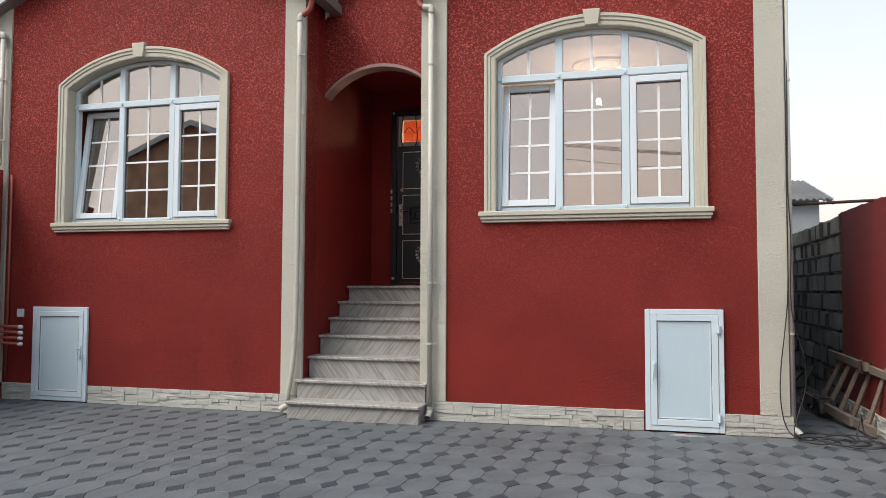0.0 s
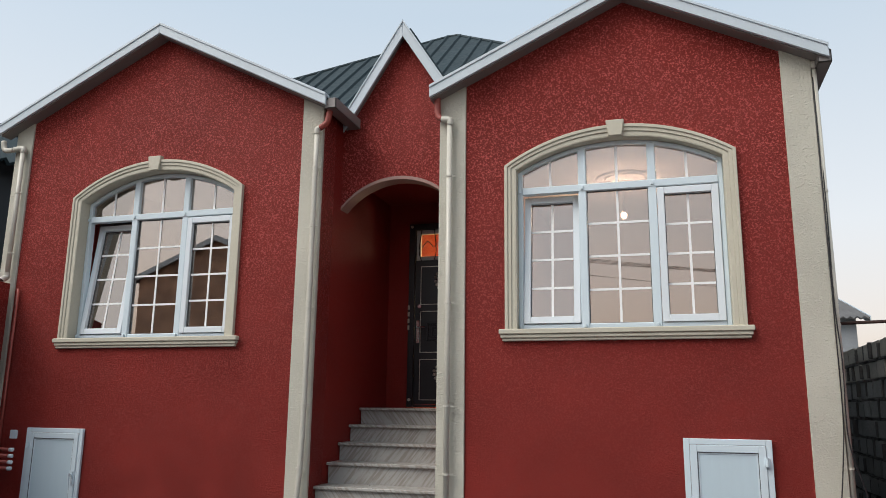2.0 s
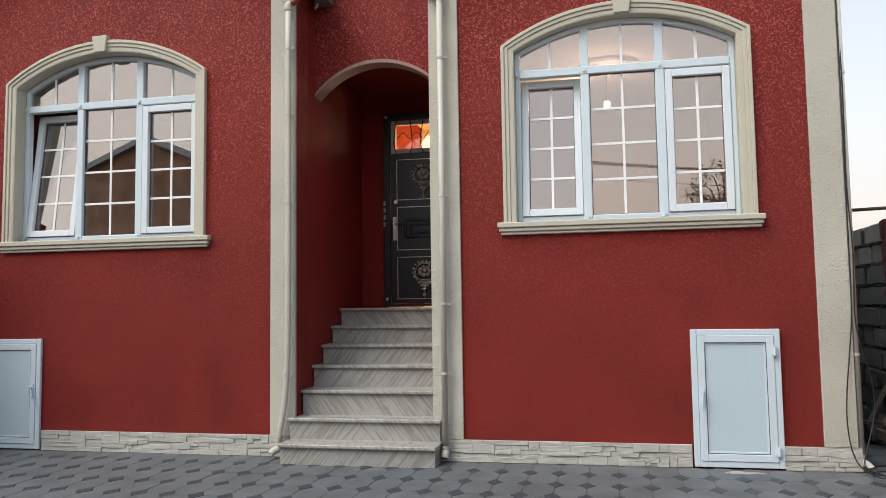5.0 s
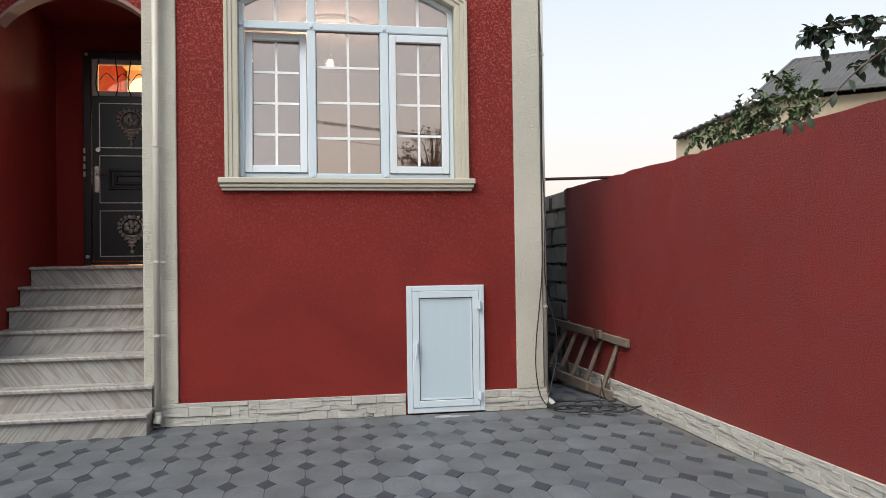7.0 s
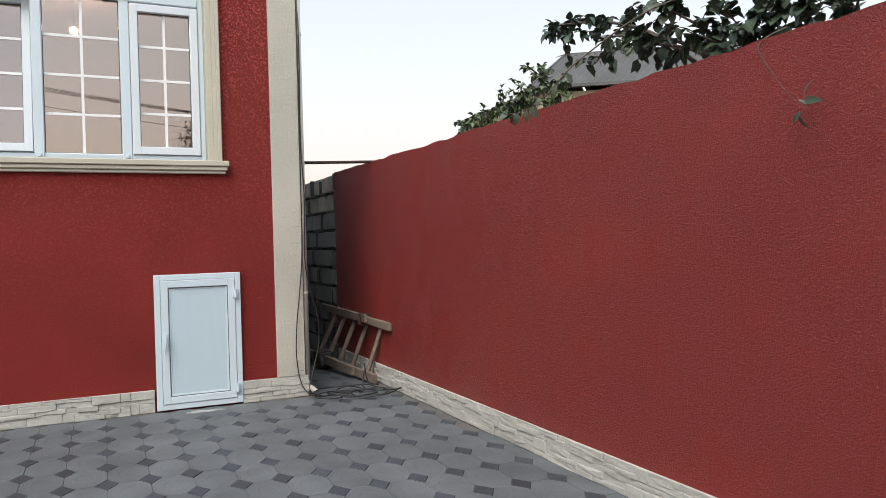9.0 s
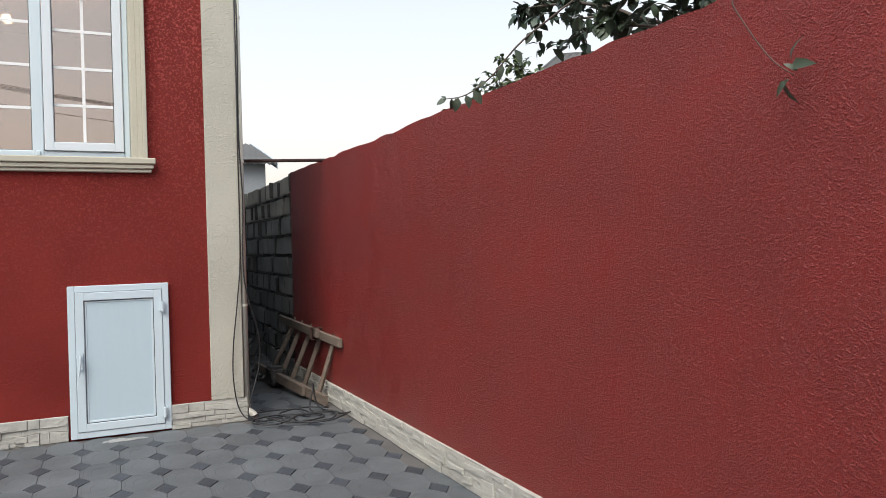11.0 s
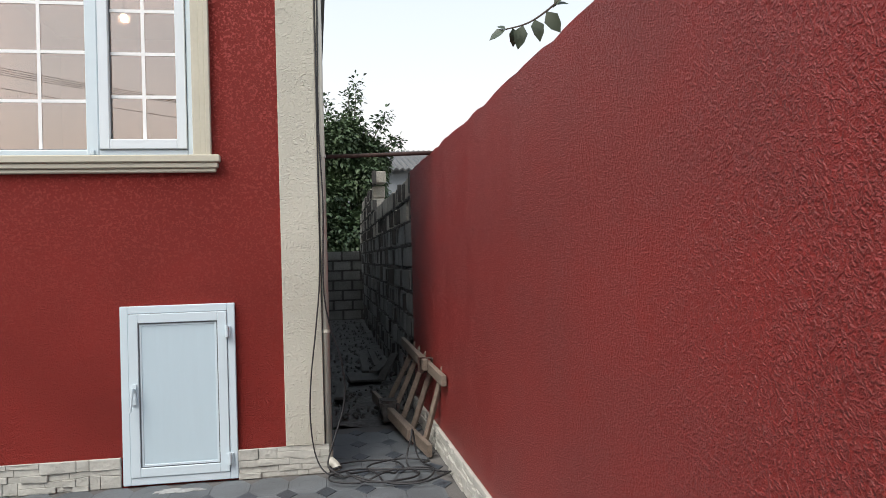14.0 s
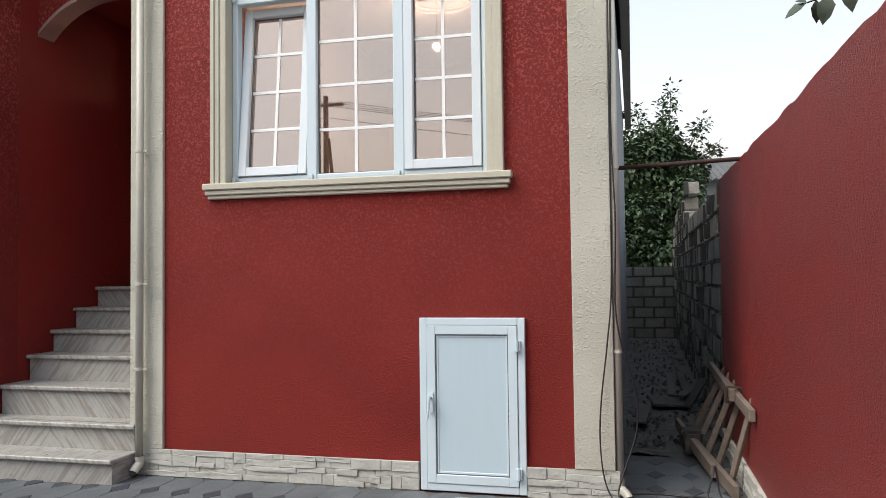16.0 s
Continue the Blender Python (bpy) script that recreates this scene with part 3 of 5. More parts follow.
# ---- cellar hatches ----
def hatch(x0, x1, z1, hinge_right, label):
    root = empty("cellar_door", (x0 + x1) / 2, FRONT, GROUND)
    z0, y = GROUND + 0.01, FRONT - 0.032
    bm = bmesh.new()
    f = 0.046
    for q in ((x0, x0 + f, z0, z1), (x1 - f, x1, z0, z1), (x0 + f, x1 - f, z0, z0 + f), (x0 + f, x1 - f, z1 - f, z1)):
        add_box(bm, q[0], q[1], y, FRONT - 0.002, q[2], q[3])
    finish("frame", bm, PVC, root, 0.004)
    a0, a1, b0, b1, g = x0 + f + 0.002, x1 - f - 0.002, z0 + f + 0.002, z1 - f - 0.002, 0.055
    bm = bmesh.new()
    for q in ((a0, a0 + g, b0, b1), (a1 - g, a1, b0, b1), (a0 + g, a1 - g, b0, b0 + g), (a0 + g, a1 - g, b1 - g, b1)):
        add_box(bm, q[0], q[1], y - 0.007, FRONT - 0.006, q[2], q[3])
    finish("leaf", bm, PVC, root, 0.003)
    c0, c1, d0, d1 = a0 + g, a1 - g, b0 + g, b1 - g
    for w, mat, nm in ((0.006, GASKET, "gasket"), (0.018, PVC, "bead")):
        bm = bmesh.new()
        for q in ((c0, c0 + w, d0, d1), (c1 - w, c1, d0, d1), (c0 + w, c1 - w, d0, d0 + w), (c0 + w, c1 - w, d1 - w, d1)):
            add_box(bm, q[0], q[1], y + (0.0 if nm == "gasket" else 0.004), FRONT - 0.012, q[2], q[3])
        finish(nm, bm, mat, root, 0.0 if nm == "gasket" else 0.002)
    box("panel", c0 + 0.002, c1 - 0.002, y + 0.008, FRONT - 0.010, d0 + 0.002, d1 - 0.002, PVC_PANEL, root)
    hx = a0 + 0.028 if hinge_right else a1 - 0.028
    s = -1 if hinge_right else 1
    bm = bmesh.new()
    zc = z0 + 0.545
    add_box(bm, hx - 0.014, hx + 0.014, y - 0.020, y - 0.007, zc - 0.06, zc + 0.06)
    add_tube(bm, [(hx, y - 0.018, zc + 0.03), (hx, y - 0.05, zc + 0.03)], 0.009)
    add_tube(bm, smooth_path([(hx, y - 0.055, zc + 0.045), (hx + s * 0.004, y - 0.058, zc - 0.01), (hx + s * 0.014, y - 0.056, zc - 0.10)]), 0.010, 8, 0.006)
    finish("handle", bm, PVC, root, smooth=False)
    bm = bmesh.new()
    ex = x1 - f if hinge_right else x0 + f
    for z in (z0 + 0.13, z1 - 0.17):
        add_tube(bm, [(ex, y - 0.026, z - 0.035), (ex, y - 0.026, z + 0.035)], 0.011, 8)
        add_box(bm, ex - 0.02, ex + 0.02, y - 0.02, y - 0.002, z - 0.03, z + 0.03)
    finish("hinge", bm, PVC, root)
    tagged(root, label, "door", "cellar doors")


hatch(-0.036, 0.630, 1.100, True, "small white plastic cellar door in red wall")
hatch(-6.65, -5.928, 1.058, False, "small white plastic cellar door in red wall")


# ---- front door ----
def ornament(bm, cx, y, cz, s, rng):
    """A cast flower basket: a wreath of leaves round flowers and a bowl on a foot."""
    def blob(x, z, r, sq=0.7):
        bmesh.ops.create_icosphere(bm, subdivisions=1, radius=r, matrix=Matrix.Translation((x, y, z)) @ Matrix.Diagonal((1, sq, 1, 1)))
    for i in range(18):  # wreath of leaves
        a = 2 * math.pi * i / 18
        r = (0.128 + 0.010 * math.sin(3 * a)) * s
        blob(cx + r * math.cos(a), cz + 0.03 * s + r * math.sin(a), rng.uniform(0.017, 0.024) * s, 0.6)
        q = Vector((cx + 0.105 * s * math.cos(a), y, cz + 0.03 * s + 0.105 * s * math.sin(a)))
        t = Vector((-math.sin(a), 0, math.cos(a)))
        add_tube(bm, [q - t * 0.02 * s, q + Vector((0, -0.010, 0)), q + t * 0.024 * s], 0.009 * s, 5, 0.004 * s)
    for i in range(7):  # flowers in the middle
        a = 2 * math.pi * i / 7
        blob(cx + 0.058 * s * math.cos(a), cz + 0.045 * s + 0.045 * s * math.sin(a), 0.029 * s)
    blob(cx, cz + 0.05 * s, 0.026 * s)
    for k in range(4):  # basket and foot
        z = cz - (0.045 + 0.034 * k) * s
        add_tube(bm, [(cx - (0.080 - 0.016 * k) * s, y, z), (cx, y - 0.014, z - 0.012), (cx + (0.080 - 0.016 * k) * s, y, z)], 0.011 * s, 6)
    add_tube(bm, [(cx, y, cz - 0.10 * s), (cx, y, cz - 0.21 * s)], 0.020 * s, 6, 0.010 * s)
    blob(cx, cz - 0.215 * s, 0.024 * s)


def front_door():
    x0, x1, z0, z1, y = -3.105, -2.175, LAND + 0.012, 3.515, DOOR_Y - 0.03
    root = empty("door_1", (x0 + x1) / 2, DOOR_Y, LAND)
    bm = bmesh.new()
    for q in ((x0, x0 + 0.075, z0, z1), (x1 - 0.075, x1, z0, z1), (x0 + 0.075, x1 - 0.075, z1 - 0.068, z1), (x0 + 0.075, x1 - 0.075, z0, z0 + 0.03)):
        add_box(bm, q[0], q[1], y - 0.02, y + 0.10, q[2], q[3])
    finish("frame", bm, STEEL_BLACK, root, 0.006)
    a0, a1 = x0 + 0.08, x1 - 0.08
    box("leaf", a0, a1, y, y + 0.06, z0 + 0.032, 3.06, STEEL_BLACK, root, 0.004)
    cx = (a0 + a1) / 2
    bm = bmesh.new()
    for lo, hi in ((1.396, 1.873), (1.948, 2.443), (2.519, 2.986)):
        p, q = a0 + 0.07, a1 - 0.07
        for s in ((p, q, lo, lo + 0.008), (p, q, hi - 0.008, hi), (p, p + 0.008, lo, hi), (q - 0.008, q, lo, hi)):
            add_box(bm, s[0], s[1], y - 0.008, y + 0.004, s[2], s[3])
    tagged(finish("moulding", bm, BRASS, root), "thin silver panel line")
    bm = bmesh.new()
    for lo, hi, p, q in ((2.085, 2.305, cx - 0.23, cx + 0.23), (2.135, 2.255, cx - 0.17, cx + 0.17)):
        for s in ((p, q, lo, lo + 0.03), (p, q, hi - 0.03, hi), (p, p + 0.03, lo, hi), (q - 0.03, q, lo, hi)):
            add_box(bm, s[0], s[1], y - 0.022, y + 0.004, s[2], s[3])
    finish("raised_panel", bm, STEEL_BLACK, root, 0.008)
    rng = random.Random(4)
    for cz in (2.765, 1.66):
        bm = bmesh.new()
        ornament(bm, cx, y - 0.012, cz, 1.0, rng)
        tagged(finish("ornament", bm, BRASS, root, smooth=True), "cast silver flower basket ornament")
    bm = bmesh.new()
    hx = a0 + 0.045
    add_box(bm, hx - 0.02, hx + 0.02, y - 0.012, y + 0.002, 2.06, 2.33)
    add_tube(bm, [(hx, y - 0.01, 2.25), (hx, y - 0.05, 2.25), (hx + 0.10, y - 0.05, 2.245)], 0.010, 8)
    add_tube(bm, [(hx, y - 0.014, 2.12), (hx, y + 0.002, 2.12)], 0.016, 10)
    add_tube(bm, [(hx + 0.015, y - 0.012, 2.50), (hx + 0.015, y + 0.002, 2.50)], 0.024, 12)
    tagged(finish("handle", bm, CHROME, root), "chrome lever handle on a long plate")
    # transom light: white inner frame, amber glass, wrought bars
    t0, t1 = 3.065, 3.445
    bm = bmesh.new()
    for q in ((a0, a0 + 0.05, t0, t1), (a1 - 0.05, a1, t0, t1), (a0 + 0.05, a1 - 0.05, t0, t0 + 0.05), (a0 + 0.05, a1 - 0.05, t1 - 0.05, t1)):
        add_box(bm, q[0], q[1], y + 0.03, y + 0.08, q[2], q[3])
    tagged(finish("transom_frame", bm, surface("transom_white", (0.6, 0.6, 0.58), 0.5)), "white inner frame", "")
    bpy.data.objects["transom_frame"].parent = root
    bpy.data.objects["transom_frame"].matrix_parent_inverse = root.matrix_world.inverted()
    p = box("pane", a0 + 0.04, a1 - 0.04, y + 0.05, y + 0.056, t0 + 0.04, t1 - 0.04, glazing("amber_glass", (1.0, 0.88, 0.66), 0.06), root)
    p.visible_shadow = False
    bm = bmesh.new()
    for i in range(5):
        x = a0 + 0.07 + (a1 - a0 - 0.14) * i / 4
        s = 0.03 * (1 if i % 2 else -1)
        add_tube(bm, smooth_path([(x, y + 0.012, t0 - 0.01), (x + s, y + 0.002, t0 + 0.12), (x, y + 0.012, t1 + 0.01)], 4), 0.006, 6)
    for i in range(4):
        xa = a0 + 0.07 + (a1 - a0 - 0.14) * (i + 0.5) / 4
        add_tube(bm, smooth_path([(xa - 0.07, y + 0.01, t0 + 0.16), (xa, y + 0.0, t0 + 0.23), (xa + 0.07, y + 0.01, t0 + 0.16)], 4), 0.005, 6)
    finish("grille", bm, STEEL_BLACK, root)
    bm = bmesh.new()
    for z in (1.40, 3.48):
        add_tube(bm, [(x0 + 0.035, y - 0.03, z), (x0 + 0.035, y - 0.018, z)], 0.018, 10)
    for k in range(4):
        add_tube(bm, [(x0 + 0.012, y - 0.03, 2.22 + 0.08 * k), (x0 + 0.012, y - 0.03, 2.27 + 0.08 * k)], 0.012, 8)
    finish("hinge", bm, BRASS, root)
    tagged(root, "black steel front door with silver ornaments and amber transom", "door", kind="structure")


front_door()


# ---- entry stair ----
def stair():
    root = empty("entry_stair", -2.8, 7.6, GROUND)
    tops = [0.185, 0.365, 0.583, 0.782, 0.960, 1.131, LAND]
    fronts = [7.20, 7.44, 7.64, 7.91, 8.16, 8.42, 8.69]
    for n, y in enumerate(fronts):
        x0, x1 = (-3.40, -2.05) if n == 0 else (-3.415, -2.055) if n == 1 else (L1 + 0.003, R0 - 0.003)
        top = tops[n]
        rise = top - (tops[n - 1] if n else GROUND)
        y_end = DOOR_Y if n == 6 else fronts[n + 1] + 0.06
        if n < 2:
            y_end = FRONT - 0.024
            y_end = max(y_end, fronts[n] + 0.05)
        r0, r1 = GROUND - 0.02 if n == 0 else top - rise - 0.005, top - 0.03
        ends = max(y + 0.06, min(y_end, y + 0.3) if n else FRONT - 0.026)
        cuts = [x0 + 0.012, x0 + 0.012 + (x1 - x0) * (0.52, 0.47, 0.60, 0.55, 0.44, 0.50, 0.58)[n], x1 - 0.012]
        for k in (0, 1):
            slab = (MARBLE_B, MARBLE)[((0, 0), (0, 1), (1, 1), (0, 0), (0, 0), (0, 0), (1, 1))[n][k]]
            box("riser", cuts[k] + 0.0002, cuts[k + 1] - 0.0002, y + 0.03, ends, r0, r1, slab, root)
        box("tread", x0, x1, y, y_end, top - 0.03, top, MARBLE, root, 0.006)
    # solid core under the flight and the treads inside the recess
    box("core", L1 + 0.004, R0 - 0.004, FRONT - 0.02, 8.72, -0.1, tops[1] - 0.04, MARBLE, root)
    for n in range(1, 6):
        top = tops[n]
        box("tread", L1 + 0.003, R0 - 0.003, max(fronts[n] + 0.02, FRONT + 0.001), fronts[n + 1] + 0.06, top - 0.031, top - 0.001, MARBLE, root)
    box("core", L1 + 0.004, R0 - 0.004, 8.78, DOOR_Y, 0.3, LAND - 0.035, MARBLE, root)
    tagged(root, "seven beige veined marble steps up to the door", "stairs")


stair()


# ---- roofs ----
def roof_slope(bm, eave_a, eave_b, top_b, top_a, pitch=0.22, thick=0.03):
    """A ribbed metal sheet over a four-cornered slope; the ribs run from eave to ridge."""
    a, b, c, d = (Vector(p) for p in (eave_a, eave_b, top_b, top_a))
    n = (b - a).cross(d - a).normalized()
    if n.z < 0:
        n = -n
    lo = [bm.verts.new(p) for p in (a, b, c, d)]
    hi = [bm.verts.new(p + n * thick) for p in (a, b, c, d)]
    bm.faces.new(lo), bm.faces.new(hi)
    for i in range(4):
        j = (i + 1) % 4
        bm.faces.new((lo[i], lo[j], hi[j], hi[i]))
    u = (b - a).normalized()
    v = n.cross(u)
    if v.dot(d - a) < 0:
        v = -v
    poly = [((p - a).dot(u), (p - a).dot(v)) for p in (a, b, c, d)]
    s = pitch / 2
    while s < (b - a).length:
        cuts = []
        for i in range(4):
            (x0, y0), (x1, y1) = poly[i], poly[(i + 1) % 4]
            if (x0 - s) * (x1 - s) < 0:
                cuts.append(y0 + (y1 - y0) * (s - x0) / (x1 - x0))
        if len(cuts) == 2 and abs(cuts[0] - cuts[1]) > 0.05:
            l, h = sorted(cuts)
            q = [a + u * (s + k) + v * w + n * (thick + e) for w in (l, h) for k, e in ((-0.03, -0.004), (-0.012, 0.028), (0.012, 0.028), (0.03, -0.004))]
            vs = [bm.verts.new(p) for p in q]
            for i in range(3):
                bm.faces.new((vs[i], vs[i + 1], vs[i + 5], vs[i + 4]))
            bm.faces.new(vs[:4]), bm.faces.new(vs[4:])
        s += pitch


def rake(bm, p, q, y, depth, drop):
    """A fascia board along a gable slope from p to q (x, z), hanging drop below its top edge."""
    vs = [bm.verts.new((x, yy, z + dz)) for yy in (y, y + depth) for (x, z), dz in ((p, 0), (q, 0), (q, -drop), (p, -drop))]
    for f in ((0, 1, 2, 3), (4, 5, 6, 7), (0, 1, 5, 4), (1, 2, 6, 5), (2, 3, 7, 6), (3, 0, 4, 7)):
        bm.faces.new([vs[i] for i in f])


def gable_roof(name, xa, za, apex, z_apex, xb, zb, y0, y1, label, drop=0.105):
    root = empty(name, apex, y0, z_apex)
    bm = bmesh.new()
    roof_slope(bm, (xa, y0, za), (xa, y1, za), (apex, y1, z_apex), (apex, y0, z_apex))
    roof_slope(bm, (xb, y0, zb), (xb, y1, zb), (apex, y1, z_apex), (apex, y0, z_apex))
    finish("sheet", bm, ROOF, root)
    bm = bmesh.new()
    for p, q in (((xa, za), (apex, z_apex)), ((apex, z_apex), (xb, zb))):
        rake(bm, (p[0], p[1] + 0.055), (q[0], q[1] + 0.055), y0 - 0.025, 0.03, drop)
        rake(bm, (p[0], p[1] + 0.075), (q[0], q[1] + 0.075), y0 - 0.035, 0.10, 0.03)
    tagged(finish("fascia", bm, METAL_W, root, 0.003), "white sheet metal verge board")
    bm = bmesh.new()
    for p, q in (((xa, za), (apex, z_apex)), ((apex, z_apex), (xb, zb))):
        rake(bm, (p[0], p[1] - 0.022), (q[0], q[1] - 0.022), y0 + 0.008, FRONT - y0 - 0.009 if y0 < FRONT else ENTRY_Y - y0 - 0.009, 0.038)
    tagged(finish("soffit", bm, METAL_U, root), "dark soffit under the verge")
    return tagged(root, label, "roof", "gable roofs", "structure")


gable_roof("roof_left", -7.42, 4.395, -5.345, 5.38, -3.29, 4.32, FRONT - 0.15, 13.0, "dark ribbed metal gable roof with white verge boards")
gable_roof("roof_right", -2.20, 4.275, -0.38, 5.095, 1.275, 4.25, FRONT - 0.15, 13.0, "dark ribbed metal gable roof with white verge boards")
gable_roof("roof_entry", -3.335, 4.29, -2.686, 5.315, -2.135, 4.455, ENTRY_Y - 0.10, 11.0, "small steep gable roof over the entry", 0.17)


def main_roof():
    bm = bmesh.new()
    apex, ridge = (-3.08, 11.0, 6.765), (-3.0, 13.5, 6.765)
    roof_slope(bm, (-7.8, 8.3, 4.45), (0.4, 8.3, 4.45), (-2.95, 11.0, 6.765), apex, 0.2)
    roof_slope(bm, (0.4, 8.3, 4.45), (0.9, 18.3, 4.45), ridge, (-2.95, 11.0, 6.765), 0.2)
    roof_slope(bm, (-7.8, 8.3, 4.45), (-7.5, 18.3, 4.45), ridge, apex, 0.2)
    roof_slope(bm, (-7.5, 18.3, 4.45), (1.3, 18.3, 4.45), ridge, (-3.1, 13.5, 6.765), 0.2)
    for p, q in (((-7.8, 8.3, 4.47), apex), (apex, (-2.95, 11.0, 6.765)), ((-2.95, 11.0, 6.765), (0.4, 8.3, 4.47)), (apex, ridge)):
        add_tube(bm, [Vector(p) + Vector((0, 0, 0.02)), Vector(q) + Vector((0, 0, 0.02))], 0.035, 8)
    tagged(finish("roof_main", bm, ROOF), "dark slate-coloured ribbed metal hip roof", "roof", kind="structure")


main_roof()


def gutter(x0, x1, y0, y1, z, label):
    bm = bmesh.new()
    add_box(bm, x0, x1, y0, y1, z, z + 0.012)
    for a, b in ((x0, x0 + 0.012), (x1 - 0.012, x1)):
        add_box(bm, a, b, y0, y1, z, z + 0.11)
    for a in (y0, y1 - 0.012):
        add_box(bm, x0, x1, a, a + 0.012, z, z + 0.11)
    tagged(finish("gutter", bm, METAL_U, bevel=0.003), label, "gutter", "eaves gutters")


gutter(-3.315, -3.19, FRONT - 0.14, ENTRY_Y + 0.15, 4.24, "dark box gutter along the recess eave")
gutter(1.19, 1.30, FRONT - 0.14, 18.0, 4.17, "dark box gutter along the flank eave")


# ---- downpipes ----
def downpipe(x, y, z0, z1, top, top_mat, rings, outlet, label, lean=(), rad=0.026):
    """A rain pipe from z1 down to z0; lean gives points (x, z) where its lower length drifts sideways."""
    root = empty("downpipe", x, y, z0)
    run = smooth_path([(x, y, z1), *[(a, y, b) for a, b in lean]], 5) if lean else [(x, y, z1)]
    x_top = x
    x = lean[-1][0] if lean else x
    tube("pipe", [*run, (x, y, z0 + 0.05)], rad, PIPE_W, root, 14)
    for z in rings:
        bm = bmesh.new()
        u = x_top if not lean or z > lean[0][1] - 0.3 else lean[1][0]
        add_tube(bm, [(u, y, z - 0.009), (u, y, z + 0.009)], rad + 0.005, 14)
        if rad > 0.024:
            add_box(bm, u + 0.030, u + 0.062, y - 0.006, y + 0.008, z - 0.006, z + 0.006)
        add_tube(bm, [(u, y + 0.02, z), (u, FRONT, z)], 0.005, 6)
        finish("bracket", bm, PIPE_W, root)
    bm = bmesh.new()
    add_tube(bm, smooth_path([(x, y, z0 + 0.11), (x, y, z0 + 0.06), (x + outlet[0] * 0.6, y + outlet[1] * 0.6, z0 + 0.035), (x + outlet[0], y + outlet[1], z0 + 0.01)], 4), rad + 0.005, 14, cap=False)
    finish("shoe", bm, PIPE_W, root, smooth=True)
    # black plug drawn for the shade inside the open pipe mouth
    bm = bmesh.new()
    e = Vector(outlet).to_3d().normalized() * 0.004
    add_tube(bm, [(x + outlet[0] - e.x, y + outlet[1] - e.y, z0 + 0.012), (x + outlet[0] * 0.9, y + outlet[1] * 0.9, z0 + 0.02)], 0.028, 12)
    finish("outlet", bm, CABLE, root)
    if top:
        x = x_top
        bm = bmesh.new()
        add_tube(bm, smooth_path([(x, y, z1 - 0.02), (x, y, z1 + 0.03), *top[:1]], 4), 0.032, 12)
        finish("elbow", bm, PIPE_W, root, smooth=True)
        bm = bmesh.new()
        add_tube(bm, smooth_path([top[0], *top[1:]], 5), 0.031, 12)
        finish("neck", bm, top_mat, root, smooth=True)
    tagged(root, label, "downpipe", "downpipes")


downpipe(-3.415, FRONT - 0.075, GROUND + 0.03, 4.02, [(-3.39, FRONT - 0.07, 4.065), (-3.315, FRONT - 0.06, 4.13), (-3.285, FRONT - 0.06, 4.28)], PIPE_R, (0.75, 1.33, 2.25, 3.05, 3.65), (-0.06, -0.05), "cream rain downpipe with red neck beside the stair", ((-3.415, 1.4), (-3.437, 0.6), (-3.495, 0.22)))
downpipe(-2.020, FRONT - 0.075, GROUND + 0.03, 3.98, [(-2.10, FRONT - 0.07, 4.03), (-2.145, FRONT - 0.06, 4.09), (-2.15, FRONT - 0.06, 4.31)], PIPE_R, (0.75, 1.33, 2.25, 3.45), (0.0, -0.065), "cream rain downpipe with red neck beside the stair")
downpipe(-7.14, FRONT - 0.075, 2.62, 4.15, [(-7.27, FRONT - 0.07, 4.18), (-7.42, FRONT - 0.06, 4.19), (-7.46, FRONT - 0.06, 4.30)], PIPE_W, (2.95, 3.65), (0.0, -0.07), "cream rain downpipe on the far corner strip")
downpipe(1.180, FRONT + 0.005, GROUND + 0.02, 4.20, [(1.23, FRONT + 0.02, 4.22), (1.26, FRONT + 0.02, 4.25)], PIPE_W, (0.9, 2.0, 3.1), (0.05, -0.06), "grey-cream rain downpipe at the house corner", (), 0.021)


# ---- boundary walls ----
def side_wall():
    bm = bmesh.new()
    rng = random.Random(7)
    ys = [-1.2 + 0.12 * i for i in range(87)]
    ys[-1] = 9.09
    prof = [(y, 2.072 + 0.003 * noise.noise(Vector((1.7 * y, 0, 3))) + (rng.uniform(-0.014, -0.005) if rng.random() < 0.12 else rng.uniform(-0.003, 0.004))) for y in ys]
    rows = [[bm.verts.new((x, y, z)) for x, z in ((SIDE_X, -0.2), (SIDE_X, h), (SIDE_X + 0.22, h + 0.01), (SIDE_X + 0.22, -0.2))] for y, h in prof]
    for a, b in zip(rows, rows[1:]):
        for k in range(4):
            bm.faces.new((a[k], a[(k + 1) % 4], b[(k + 1) % 4], b[k]))
    bm.faces.new(rows[0]), bm.faces.new(rows[-1])
    return tagged(finish("wall_boundary_right", bm, RED_FINE), "tall red stucco yard wall with stone plinth", "wall", kind="structure")


side_wall()
def left_wall():
    bm = bmesh.new()
    add_box(bm, -7.27, -7.05, 6.55, FRONT - 0.1, -0.2, 2.60)
    add_box(bm, -7.27, -7.05, -1.2, 6.55, -0.2, 2.06)
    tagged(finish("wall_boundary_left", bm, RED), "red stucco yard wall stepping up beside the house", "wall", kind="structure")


left_wall()
# unseen wall, placed close and tall to shade the near end of the yard
tagged(box("wall_street_shade", -7.27, SIDE_X + 0.22, -1.5, -1.2, -0.2, 2.85, RED), "unseen tall red wall added to shade the near yard", "wall", kind="structure")


# ---- ground ----
def ground_sheet():
    bm = bmesh.new()
    bmesh.ops.create_grid(bm, x_segments=8, y_segments=8, size=400, matrix=Matrix.Translation((0, 0, GROUND - 0.06)))
    tagged(finish("ground", bm, SAND), "dusty bare ground of the neighbourhood", "ground", kind="structure")


ground_sheet()


